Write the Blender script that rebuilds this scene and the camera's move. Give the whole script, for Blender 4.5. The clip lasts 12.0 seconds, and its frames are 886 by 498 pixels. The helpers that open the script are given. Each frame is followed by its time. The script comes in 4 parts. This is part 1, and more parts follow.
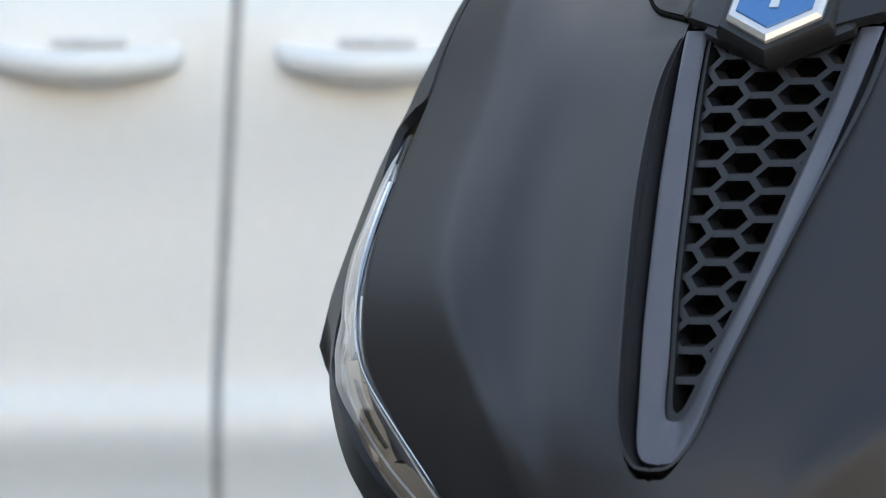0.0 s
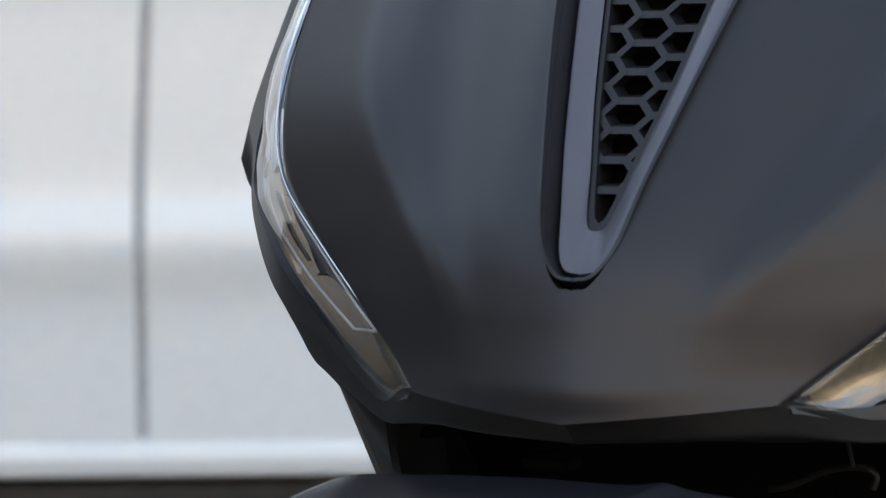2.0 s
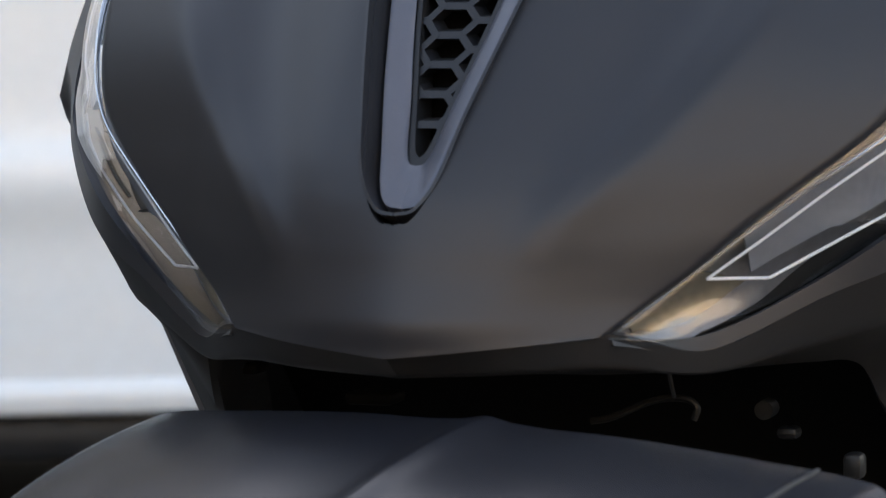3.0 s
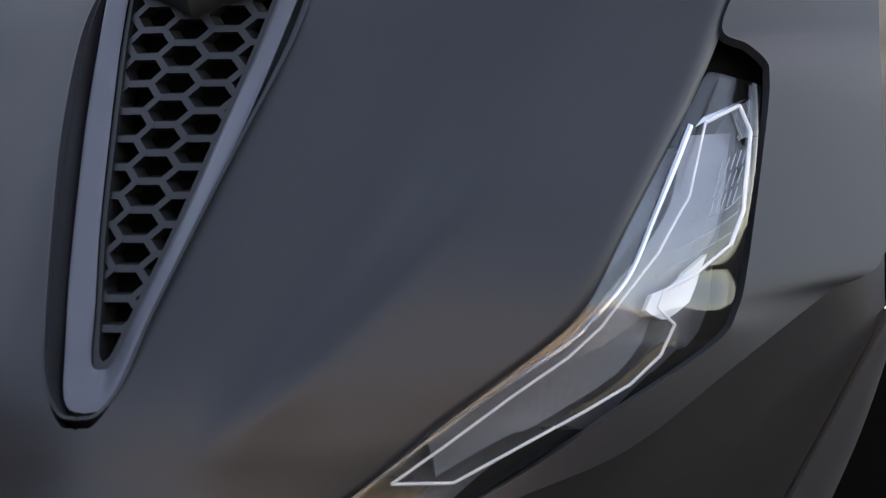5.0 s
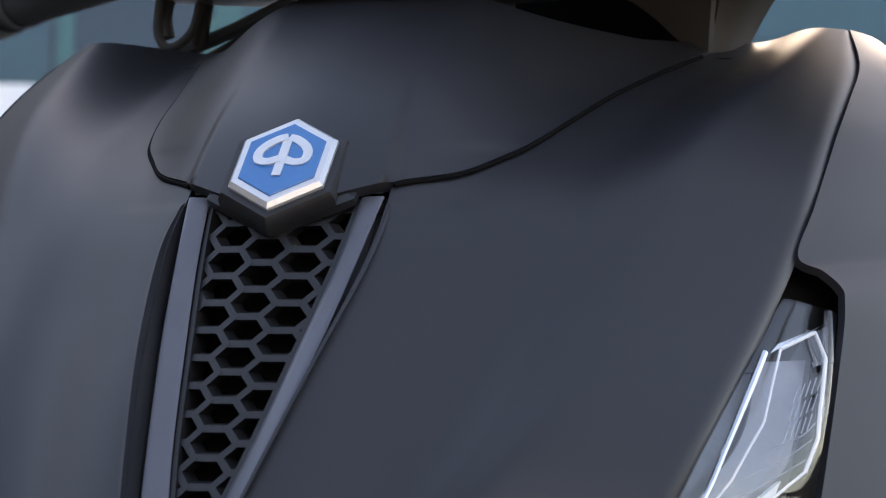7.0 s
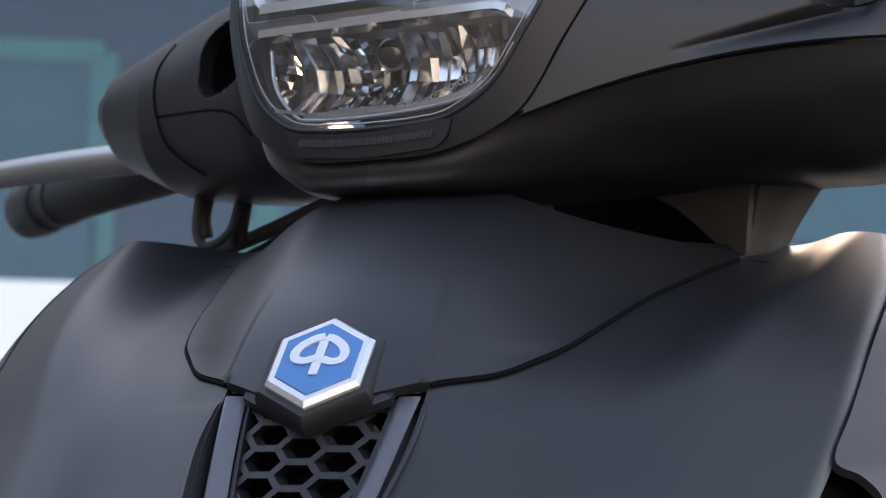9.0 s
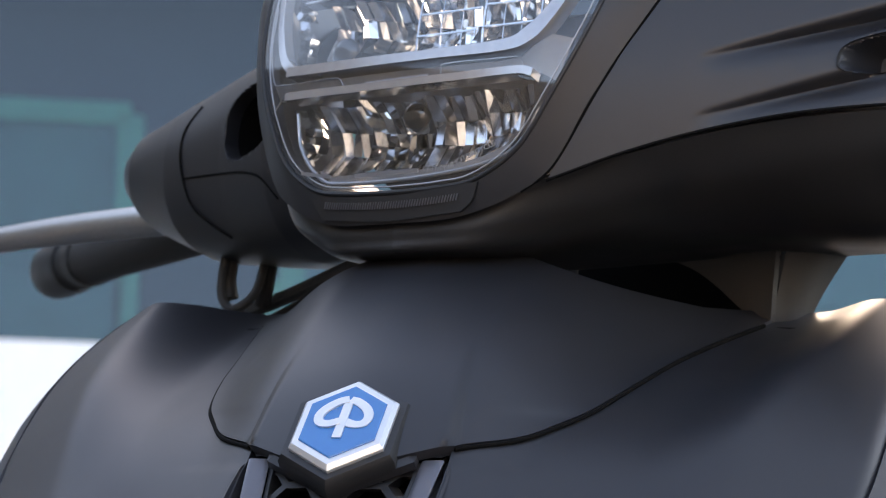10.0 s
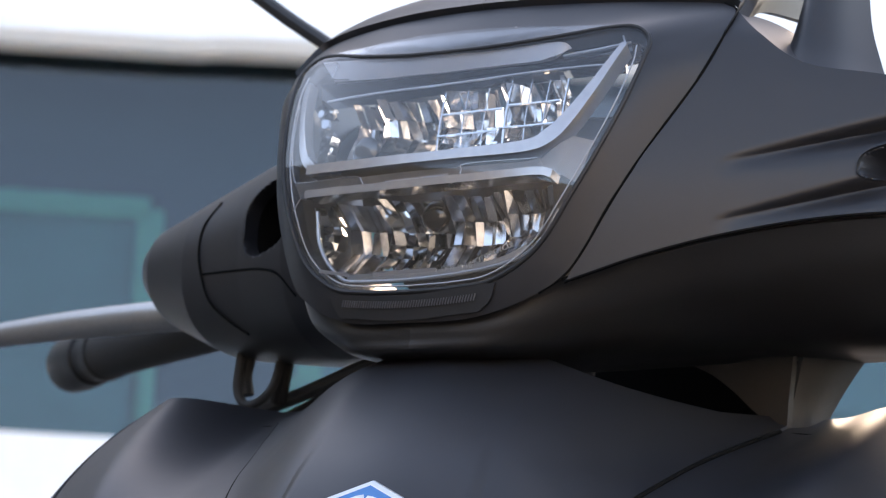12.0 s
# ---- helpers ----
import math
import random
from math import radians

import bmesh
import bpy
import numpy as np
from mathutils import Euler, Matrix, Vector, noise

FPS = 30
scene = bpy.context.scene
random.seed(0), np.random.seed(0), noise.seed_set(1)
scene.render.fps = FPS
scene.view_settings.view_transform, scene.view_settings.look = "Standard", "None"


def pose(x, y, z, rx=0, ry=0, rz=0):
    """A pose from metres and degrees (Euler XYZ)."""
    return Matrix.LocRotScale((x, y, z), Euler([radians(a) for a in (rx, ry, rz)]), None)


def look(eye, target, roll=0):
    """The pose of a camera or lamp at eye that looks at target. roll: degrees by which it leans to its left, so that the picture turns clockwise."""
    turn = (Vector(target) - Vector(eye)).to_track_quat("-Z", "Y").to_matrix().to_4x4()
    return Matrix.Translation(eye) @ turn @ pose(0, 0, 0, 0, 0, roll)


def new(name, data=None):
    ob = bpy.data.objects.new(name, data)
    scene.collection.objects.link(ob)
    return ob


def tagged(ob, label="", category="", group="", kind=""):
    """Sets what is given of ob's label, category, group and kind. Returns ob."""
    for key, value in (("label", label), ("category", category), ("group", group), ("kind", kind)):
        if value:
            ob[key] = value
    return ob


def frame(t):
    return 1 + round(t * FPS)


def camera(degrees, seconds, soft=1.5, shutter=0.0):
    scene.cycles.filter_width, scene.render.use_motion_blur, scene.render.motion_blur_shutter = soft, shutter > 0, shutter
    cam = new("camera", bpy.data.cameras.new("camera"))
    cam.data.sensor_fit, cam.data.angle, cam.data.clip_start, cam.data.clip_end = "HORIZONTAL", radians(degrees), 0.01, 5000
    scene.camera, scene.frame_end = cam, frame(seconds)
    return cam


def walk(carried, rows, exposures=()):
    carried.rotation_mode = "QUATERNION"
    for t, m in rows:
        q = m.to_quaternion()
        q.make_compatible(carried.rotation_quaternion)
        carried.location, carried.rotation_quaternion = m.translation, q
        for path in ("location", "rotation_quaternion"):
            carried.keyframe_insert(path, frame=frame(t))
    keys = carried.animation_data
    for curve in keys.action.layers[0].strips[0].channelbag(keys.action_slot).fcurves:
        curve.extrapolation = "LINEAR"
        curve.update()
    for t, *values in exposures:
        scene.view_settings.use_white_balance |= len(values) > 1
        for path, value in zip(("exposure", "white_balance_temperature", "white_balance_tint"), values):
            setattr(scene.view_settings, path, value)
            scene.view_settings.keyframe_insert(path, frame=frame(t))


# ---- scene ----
cam = camera(15.0, 12.0, soft=1.1)
cam.data.dof.use_dof = True
cam.data.dof.focus_distance = 1.10
cam.data.dof.aperture_fstop = 26.0
EYE = (0.0, 0.0, 0.80)
# seconds, then the camera's turn in degrees about x, y and z; it pans and tilts on one spot
ROWS = [
    (0.0, 89.49, 0.0, 0.0), (0.5, 89.328, -0.19, -0.051), (1.0, 88.834, -0.033, 0.009),
    (1.5, 87.495, 0.216, -0.35), (2.0, 86.276, 0.478, -1.348), (2.5, 85.631, 0.633, -2.892),
    (3.0, 85.135, 0.753, -4.419), (3.5, 85.008, 0.752, -5.899), (3.7, 85.161, 0.721, -7.062),
    (5.3, 89.187, 0.22, -9.809), (5.5, 89.456, 0.222, -9.809), (6.0, 90.34, -0.058, -9.194),
    (6.5, 91.406, -0.423, -8.788), (7.0, 92.362, -0.597, -8.499), (7.5, 93.124, -0.83, -8.239),
    (7.7, 93.52, -0.934, -8.027), (9.3, 96.105, -1.178, -7.841), (9.5, 96.292, -1.279, -7.752),
    (10.0, 96.844, -1.593, -7.531), (10.5, 97.446, -2.025, -7.417), (11.0, 97.943, -2.412, -7.344),
    (11.5, 98.38, -2.733, -7.265), (12.0, 98.538, -2.593, -7.363),
]
walk(cam, [(t, pose(*EYE, rx, ry, rz)) for t, rx, ry, rz in ROWS], exposures=[(0.0, 2.42, 8600, 13), (1.5, 2.38, 8700, 14), (2.8, 2.5, 8800, 18), (3.7, 2.5, 8700, 18), (5.3, 2.35, 8400, 21), (7.7, 2.35, 8300, 21), (9.3, 2.6, 8300, 21), (12.0, 2.7, 8300, 21)])

# ---- light ----
SUN_TO = Vector((0.25, 0.90, 0.30)).normalized()
world = bpy.data.worlds.new("sky")
scene.world = world
world.use_nodes = True
wn = world.node_tree
sky = wn.nodes.new("ShaderNodeTexSky")
sky.sky_type = "NISHITA"
sky.sun_disc = False
sky.sun_elevation = math.asin(SUN_TO.z)
sky.sun_rotation = math.atan2(SUN_TO.x, SUN_TO.y)
wn.links.new(sky.outputs[0], wn.nodes["Background"].inputs[0])
wn.nodes["Background"].inputs[1].default_value = 0.15
sun_data = bpy.data.lights.new("sun", "SUN")
sun_data.energy, sun_data.angle, sun_data.color = 0.38, radians(20), (1.0, 0.95, 0.88)
sun = new("sun", sun_data)
sun.matrix_world = look((0, 0, 5), Vector((0, 0, 5)) - SUN_TO)


# ---- materials ----
def material(name, color, rough=0.5, metal=0.0, grain=0.0, scale=400.0, bump=0.0, coat=0.0, wear=0.0, spec=0.5):
    m = bpy.data.materials.new(name)
    m.use_nodes = True
    nt = m.node_tree
    b = nt.nodes["Principled BSDF"]
    b.inputs["Base Color"].default_value = (*color, 1)
    b.inputs["Roughness"].default_value = rough
    b.inputs["Metallic"].default_value = metal
    b.inputs["Specular IOR Level"].default_value = spec
    b.inputs["Coat Weight"].default_value = coat
    b.inputs["Coat Roughness"].default_value = 0.08
    tc = nt.nodes.new("ShaderNodeTexCoord")
    if grain or wear:
        fine = nt.nodes.new("ShaderNodeTexNoise")
        fine.inputs["Scale"].default_value, fine.inputs["Detail"].default_value = scale, 3
        big = nt.nodes.new("ShaderNodeTexNoise")
        big.inputs["Scale"].default_value, big.inputs["Detail"].default_value = scale / 40, 4
        nt.links.new(tc.outputs["Object"], fine.inputs["Vector"])
        nt.links.new(tc.outputs["Object"], big.inputs["Vector"])
        mix = nt.nodes.new("ShaderNodeMath")
        mix.operation = "ADD"
        nt.links.new(fine.outputs[0], mix.inputs[0])
        nt.links.new(big.outputs[0], mix.inputs[1])
        ramp = nt.nodes.new("ShaderNodeMapRange")
        ramp.inputs[1].default_value, ramp.inputs[2].default_value = 0.6, 1.4
        ramp.inputs[3].default_value, ramp.inputs[4].default_value = 1 - grain, 1 + grain
        nt.links.new(mix.outputs[0], ramp.inputs[0])
        mul = nt.nodes.new("ShaderNodeVectorMath")
        mul.operation = "SCALE"
        mul.inputs[0].default_value = color
        nt.links.new(ramp.outputs[0], mul.inputs[3])
        nt.links.new(mul.outputs[0], b.inputs["Base Color"])
        if wear:
            rr = nt.nodes.new("ShaderNodeMapRange")
            rr.inputs[1].default_value, rr.inputs[2].default_value = 0.35, 0.65
            rr.inputs[3].default_value, rr.inputs[4].default_value = rough - wear, rough + wear
            nt.links.new(big.outputs[0], rr.inputs[0])
            nt.links.new(rr.outputs[0], b.inputs["Roughness"])
        if bump:
            bm_ = nt.nodes.new("ShaderNodeBump")
            bm_.inputs["Strength"].default_value, bm_.inputs["Distance"].default_value = bump, 0.0005
            nt.links.new(fine.outputs[0], bm_.inputs["Height"])
            nt.links.new(bm_.outputs[0], b.inputs["Normal"])
    return m


def thin_glass(name, tint=(1, 1, 1), rough=0.0):
    """A clear shell that mirrors more at a slant."""
    m = bpy.data.materials.new(name)
    m.use_nodes = True
    nt = m.node_tree
    nt.nodes.remove(nt.nodes["Principled BSDF"])
    clear, gloss, mix, fr = (nt.nodes.new("ShaderNode" + k) for k in ("BsdfTransparent", "BsdfGlossy", "MixShader", "LayerWeight"))
    clear.inputs[0].default_value = (*tint, 1)
    gloss.inputs["Roughness"].default_value = rough
    fifth, gain = nt.nodes.new("ShaderNodeMath"), nt.nodes.new("ShaderNodeMapRange")
    fifth.operation = "POWER"
    fifth.inputs[1].default_value = 5.0
    gain.inputs[3].default_value = 0.055
    fr.inputs["Blend"].default_value = 0.5
    nt.links.new(fr.outputs["Facing"], fifth.inputs[0])
    nt.links.new(fifth.outputs[0], gain.inputs[0])
    nt.links.new(gain.outputs[0], mix.inputs[0])
    nt.links.new(clear.outputs[0], mix.inputs[1])
    nt.links.new(gloss.outputs[0], mix.inputs[2])
    nt.links.new(mix.outputs[0], nt.nodes["Material Output"].inputs["Surface"])
    return m


PAINT = material("satin_dark_paint", (0.0165, 0.0170, 0.0205), 0.44, 0.0, 0.10, 2500, 0.05, wear=0.008, spec=0.5)
# the trim's own grey, lightened further to carry the sky light on it
TRIM = material("skylit_trim_paint", (0.118, 0.122, 0.142), 0.36, 0.35, 0.08, 2500, 0.04, wear=0.01)
BLACK = material("black_plastic", (0.012, 0.012, 0.013), 0.5, 0, 0.2, 1500, 0.15, wear=0.05)
DULL = material("dull_black_paint", (0.010, 0.010, 0.010), 0.46, 0, 0.15, 1500, 0.1, wear=0.04, spec=0.28)
SHROUD = material("satin_black_plastic", (0.018, 0.0175, 0.018), 0.44, 0, 0.15, 1500, 0.1, wear=0.04, spec=0.45)
MUDGUARD = material("glossy_dark_paint", (0.012, 0.0124, 0.0155), 0.27, 0, 0.10, 2500, 0.02, spec=0.32)
TEXTURED = material("grained_plastic", (0.050, 0.047, 0.045), 0.55, 0, 0.25, 2600, 0.5, wear=0.05)
WHITE = material("white_car_paint", (0.90, 0.91, 0.90), 0.3, 0, 0.03, 60, coat=0.6)
# near-black for gaps, cavities and joints: deep shade put into the colour
VOID = material("gap_shade_black", (0.004, 0.004, 0.004), 0.9, 0, 0.2, 600, spec=0.1)
RUBBER = material("rubber", (0.018, 0.018, 0.018), 0.7, 0, 0.2, 600, 0.3)
ASPHALT = material("asphalt", (0.056, 0.052, 0.046), 0.9, 0, 0.35, 120, 0.8)


# ---- mesh helpers ----
def catmull(pts, n):
    """n points along a smooth curve through pts."""
    p = np.asarray(pts, float)
    k = len(p) - 1
    if k == 0:
        return np.repeat(p, n, axis=0)
    q = np.vstack([2 * p[0] - p[1], p, 2 * p[-1] - p[-2]])
    out = []
    for s in np.linspace(0, k, n):
        i = min(int(s), k - 1)
        u = s - i
        a, b, c, d = q[i], q[i + 1], q[i + 2], q[i + 3]
        out.append(0.5 * (2 * b + (c - a) * u + (2 * a - 5 * b + 4 * c - d) * u * u + (3 * b - a - 3 * c + d) * u ** 3))
    return np.array(out)


def grid_bm(g, thick=0.0):
    """A bmesh from a grid of places (rows, columns, 3); thick > 0 gives it a back and a rim, away from the side its normals face."""
    g = np.asarray(g, float)
    nv, nu = g.shape[:2]
    du = np.gradient(g, axis=1)
    dv = np.gradient(g, axis=0)
    nrm = np.cross(dv, du)
    size = np.linalg.norm(nrm, axis=2, keepdims=True)
    flat = size < 0.3 * np.linalg.norm(du, axis=2, keepdims=True) * np.linalg.norm(dv, axis=2, keepdims=True) + 1e-14
    nrm /= size + 1e-15
    usual = nrm[~flat[..., 0]].mean(axis=0)
    nrm = np.where(flat, usual / np.linalg.norm(usual), nrm)
    bm = bmesh.new()
    a = [[bm.verts.new(g[j, i]) for i in range(nu)] for j in range(nv)]
    for j in range(nv - 1):
        for i in range(nu - 1):
            bm.faces.new((a[j][i], a[j][i + 1], a[j + 1][i + 1], a[j + 1][i]))
    if thick:
        h = g - nrm * thick
        b = [[bm.verts.new(h[j, i]) for i in range(nu)] for j in range(nv)]
        for j in range(nv - 1):
            for i in range(nu - 1):
                bm.faces.new((b[j][i], b[j + 1][i], b[j + 1][i + 1], b[j][i + 1]))
        for j in range(nv - 1):
            bm.faces.new((a[j][0], a[j + 1][0], b[j + 1][0], b[j][0]))
            bm.faces.new((a[j + 1][-1], a[j][-1], b[j][-1], b[j + 1][-1]))
        for i in range(nu - 1):
            bm.faces.new((a[0][i + 1], a[0][i], b[0][i], b[0][i + 1]))
            bm.faces.new((a[-1][i], a[-1][i + 1], b[-1][i + 1], b[-1][i]))
    return bm


def net(rows, nu, nv):
    """A smooth grid through a coarse net of places."""
    fine = [catmull(r, nu) for r in rows]
    cols = [catmull([f[i] for f in fine], nv) for i in range(nu)]
    return np.array(cols).transpose(1, 0, 2)


def tube(path, radius, sides=12, n=24, caps=True):
    """A round bar along a smooth curve; radius may be a list along it."""
    p = catmull(path, n)
    r = np.interp(np.linspace(0, 1, n), np.linspace(0, 1, len(np.atleast_1d(radius))), np.atleast_1d(radius))
    bm = bmesh.new()
    rings = []
    side = None
    for i in range(n):
        t = Vector(p[min(i + 1, n - 1)] - p[max(i - 1, 0)]).normalized()
        if side is None:
            side = t.orthogonal().normalized()
        side = (side - t * side.dot(t)).normalized()
        up = t.cross(side)
        rings.append([bm.verts.new(Vector(p[i]) + (side * math.cos(a) + up * math.sin(a)) * r[i]) for a in np.linspace(0, 2 * math.pi, sides, endpoint=False)])
    for k in range(n - 1):
        for i in range(sides):
            j = (i + 1) % sides
            bm.faces.new((rings[k][i], rings[k][j], rings[k + 1][j], rings[k + 1][i]))
    if caps:
        bm.faces.new(rings[0][::-1])
        bm.faces.new(rings[-1])
    return bm


def mirrored(bm):
    """The same shape for the other side."""
    other = bm.copy()
    bmesh.ops.scale(other, vec=(-1, 1, 1), verts=other.verts)
    bmesh.ops.reverse_faces(other, faces=other.faces)
    return other


def part(name, bm, mat, parent, label="", smooth=True):
    bmesh.ops.recalc_face_normals(bm, faces=bm.faces)
    me = bpy.data.meshes.new(name)
    bm.to_mesh(me)
    bm.free()
    me.materials.append(mat)
    if smooth:
        me.polygons.foreach_set("use_smooth", [True] * len(me.polygons))
        me.set_sharp_from_angle(angle=radians(35))
    ob = new(name, me)
    ob.parent = parent
    if label:
        ob["label"] = label
    return ob


def box(size, at=(0, 0, 0), bevel=0.0, seg=2):
    bm = bmesh.new()
    bmesh.ops.create_cube(bm, size=1)
    bmesh.ops.scale(bm, vec=size, verts=bm.verts)
    if bevel:
        bmesh.ops.bevel(bm, geom=bm.edges[:], offset=bevel, segments=seg, affect="EDGES", profile=0.5)
    bmesh.ops.translate(bm, vec=at, verts=bm.verts)
    return bm


def sheet(surf, borders, nu, nv, lift=0.0, swell=0.0, roll=0.0, slant=0.0):
    """A grid on the surface y = surf(x, z), across two or more border curves, each given as (x, z) from below upwards.
    swell lifts its middle more than its edges; roll turns the outer border in; slant
    raises the outer border over the inner."""
    rows = np.array([catmull(b, nv) for b in borders])
    g = np.array([catmull(rows[:, j], nu) for j in range(nv)])
    if rows[..., 0].min() >= -1e-4:
        g[..., 0] = np.maximum(g[..., 0], 0)
    x, z = g[..., 0], g[..., 1]
    e = 0.0005
    n = np.stack([-(surf(x + e, z) - surf(x - e, z)) / (2 * e), np.ones_like(x), -(surf(x, z + e) - surf(x, z - e)) / (2 * e)], -1)
    n /= np.linalg.norm(n, axis=-1, keepdims=True)
    u = np.linspace(-1, 1, nu)[None, :, None]
    return np.stack([x, surf(x, z), z], -1) + n * (lift + slant * (u + 1) / 2 + swell * (1 - u ** 6) - roll * np.clip((u - 0.9) / 0.1, 0, 1) ** 2)


def onto(surf, pts, lift=0.0):
    """Places on y = surf(x, z) for points (x, z)."""
    p = np.asarray(pts, float)
    return np.stack([p[:, 0], surf(p[:, 0], p[:, 1]) + lift, p[:, 1]], 1)


def broken(pts, n=12):
    """Points along straight pieces between pts."""
    p = np.asarray(pts, float)
    k = np.linspace(0, len(p) - 1, n * len(p))
    return np.stack([np.interp(k, range(len(p)), p[:, m]) for m in range(p.shape[1])], 1)


def joined(*parts):
    me = bpy.data.meshes.new("t")
    out = bmesh.new()
    for b in parts:
        b.to_mesh(me)
        out.from_mesh(me)
        b.free()
    bpy.data.meshes.remove(me)
    bmesh.ops.remove_doubles(out, verts=out.verts, dist=1e-5)
    return out


def both(bm):
    """A half and its mirror image in one mesh."""
    out = joined(mirrored(bm), bm)
    seam = [f for f in out.faces if all(abs(v.co.x) < 2e-5 for v in f.verts)]
    bmesh.ops.delete(out, geom=seam, context="FACES_ONLY")
    return out


def profile(pts):
    c = catmull(pts, 200)
    return lambda z: np.interp(z, c[:, 0], c[:, 1])


# ---- ground ----
bm = bmesh.new()
bmesh.ops.create_grid(bm, x_segments=2, y_segments=2, size=400)
ground = part("ground", bm, ASPHALT, None, smooth=False)
tagged(ground, "dusty grey-brown asphalt ground", "ground", kind="structure")

# unseen wall, added to throw sunlight back onto scooter and van
wall = part("bounce_wall", box((60, .4, 5.0), (0, -11, 2.5)), material("pale_bounce_wall", (0.62, 0.60, 0.57), 0.9, 0, 0.15, 12, 0.4), None, smooth=False)
tagged(wall, "unseen pale grey wall added to bounce sunlight back", "wall", kind="structure")

# unseen walls, added to darken the paint's reflections and mask low sky
WALL_DIM = material("unseen_wall_brown", (0.20, 0.17, 0.14), 0.9, 0, 0.2, 12, 0.4)
for name, size, at in (("unseen_wall_west", (.4, 17.6, 5.0), (-7.5, 0, 2.5)), ("unseen_wall_east", (.4, 17.6, 2.0), (13.0, 0, 1.0)), ("unseen_wall_north_1", (8.9, .4, 6.5), (-3.0, 9.0, 3.25)), ("unseen_wall_north_2", (11.6, .4, 2.6), (7.3, 9.0, 1.3))):
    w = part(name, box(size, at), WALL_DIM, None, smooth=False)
    tagged(w, "unseen brown wall added to shape reflections", "wall", kind="structure")

# ---- the scooter ----
# its own frame: x to its left, y ahead, z up, with the origin on the ground under the badge
HEADING = radians(25)
scooter = new("scooter")
scooter.matrix_world = Matrix.Translation((0.1085, 1.063, 0)) @ Matrix(((math.cos(HEADING), -math.sin(HEADING), 0, 0), (-math.sin(HEADING), -math.cos(HEADING), 0, 0), (0, 0, 1, 0), (0, 0, 0, 1)))
tagged(scooter, "satin dark grey motor scooter with its bars turned, standing on asphalt", "scooter")
TURN = Matrix.Translation((0, -0.13, 0)) @ Matrix.Rotation(radians(18), 4, "Z")
TURN_LOW = Matrix.Translation((0, 0.12, 0)) @ Matrix.Rotation(radians(18), 4, "Z")


def steered(bm, m=TURN):
    bmesh.ops.transform(bm, matrix=m, verts=bm.verts)
    return bm


centre = profile([(.60, .128), (.66, .132), (.688, .128), (.71, .120), (.73, .1085), (.77, .078), (.82, .039), (.87, 0.0), (.90, -.032), (.93, -.085), (.95, -.13)])


EDGE = [(.0590, .6933), (.0685, .7011), (.0823, .7118), (.0955, .7243), (.1121, .7382), (.1260, .7507), (.1330, .7605), (.1387, .7769), (.1461, .8040), (.1510, .8255), (.1537, .8430), (.1560, .8600), (.1577, .8850), (.1580, .9000), (.1565, .9150), (.1490, .9300)]
swelling = profile([(.690, -.006), (.705, -.0082), (.7245, -.001), (.745, .0105), (.765, .0200), (.785, .0230), (.805, .0185), (.828, .009), (.850, .0022), (.880, 0)])
edge_x = profile([(z, x) for x, z in EDGE])


def ease(v):
    v = np.clip(v, 0, 1)
    return v * v * (3 - 2 * v)


seat_x = profile([(.820, .050), (.840, .050), (.860, .053), (.8733, .0588), (.8797, .0666), (.8901, .0735), (.9006, .0796), (.9200, .0952), (.950, .110)])
sinking = profile([(.830, 0), (.840, .0002), (.848, .0010), (.857, .0035), (.865, .0075), (.8733, .0135), (.8797, .0195), (.8901, .031), (.9006, .043), (.9200, .062), (.950, .080)])


crease_x = profile([(.690, .040), (.706, .041), (.722, .046), (.737, .058), (.762, .079), (.800, .1005), (.840, .1095), (.868, .1145), (.890, .1210), (.912, .1300), (.935, .1380)])
crease_rise = profile([(.690, 0), (.705, .0006), (.722, .0032), (.745, .0092), (.775, .0150), (.810, .0120), (.840, .0085), (.860, .0070), (.890, .0070), (.915, .0030), (.935, 0)])


def crest(x, z):
    """A soft crease that runs from the shoulder down and in to the chin: 1 on its line, 0 at the tie and at the panel's edge."""
    c, e, out = crease_x(z), edge_x(z), np.abs(x)
    lo = np.minimum(0.036, 0.4 * c)
    a, b = np.maximum(0, (out - lo) / (c - lo)) ** 1.7, (e - out) / (e - c)
    return np.maximum((a + b - np.sqrt((a - b) ** 2 + 0.04)) / 2 + 0.0098, 0) * ease(a * 1.5)


def shield(x, z):
    """The front panel's face: a raked middle line, falling back to the sides, with a swelling towards its edge and a hollow under the bars."""
    a = np.sqrt(x * x + 0.012 ** 2) - 0.012
    k = np.minimum(np.abs(x) / edge_x(z), 1.15)
    seat, out = seat_x(z), np.abs(x)
    hollow = sinking(z) * ease((out - 0.030) / (seat - 0.026)) * (1 - ease((out - np.maximum(seat, crease_x(z) - 0.030)) / 0.036))
    beyond = np.maximum(0, np.abs(x) - edge_x(z))
    fall = np.interp(z, [.70, .72, .735, .745, .755, .765, .80, .83, .845], [.3, .3, .42, .52, .72, .95, 1.05, .8, 0])
    return centre(z) - (0.3 * a + 2.1 * a * a) * (1 + 2.5 * (z - 0.87 + np.sqrt((z - 0.87) ** 2 + 0.012 ** 2)) - 0.03) - hollow + crease_rise(z) * crest(x, z) + swelling(z) * k * k - fall * beyond


lip_rise = profile([(.690, .0015), (.708, .0030), (.720, .0055), (.735, .0100), (.750, .0122), (.780, .0122), (.806, .0110), (.837, .0065), (.855, .0022), (.868, 0), (.950, 0)])


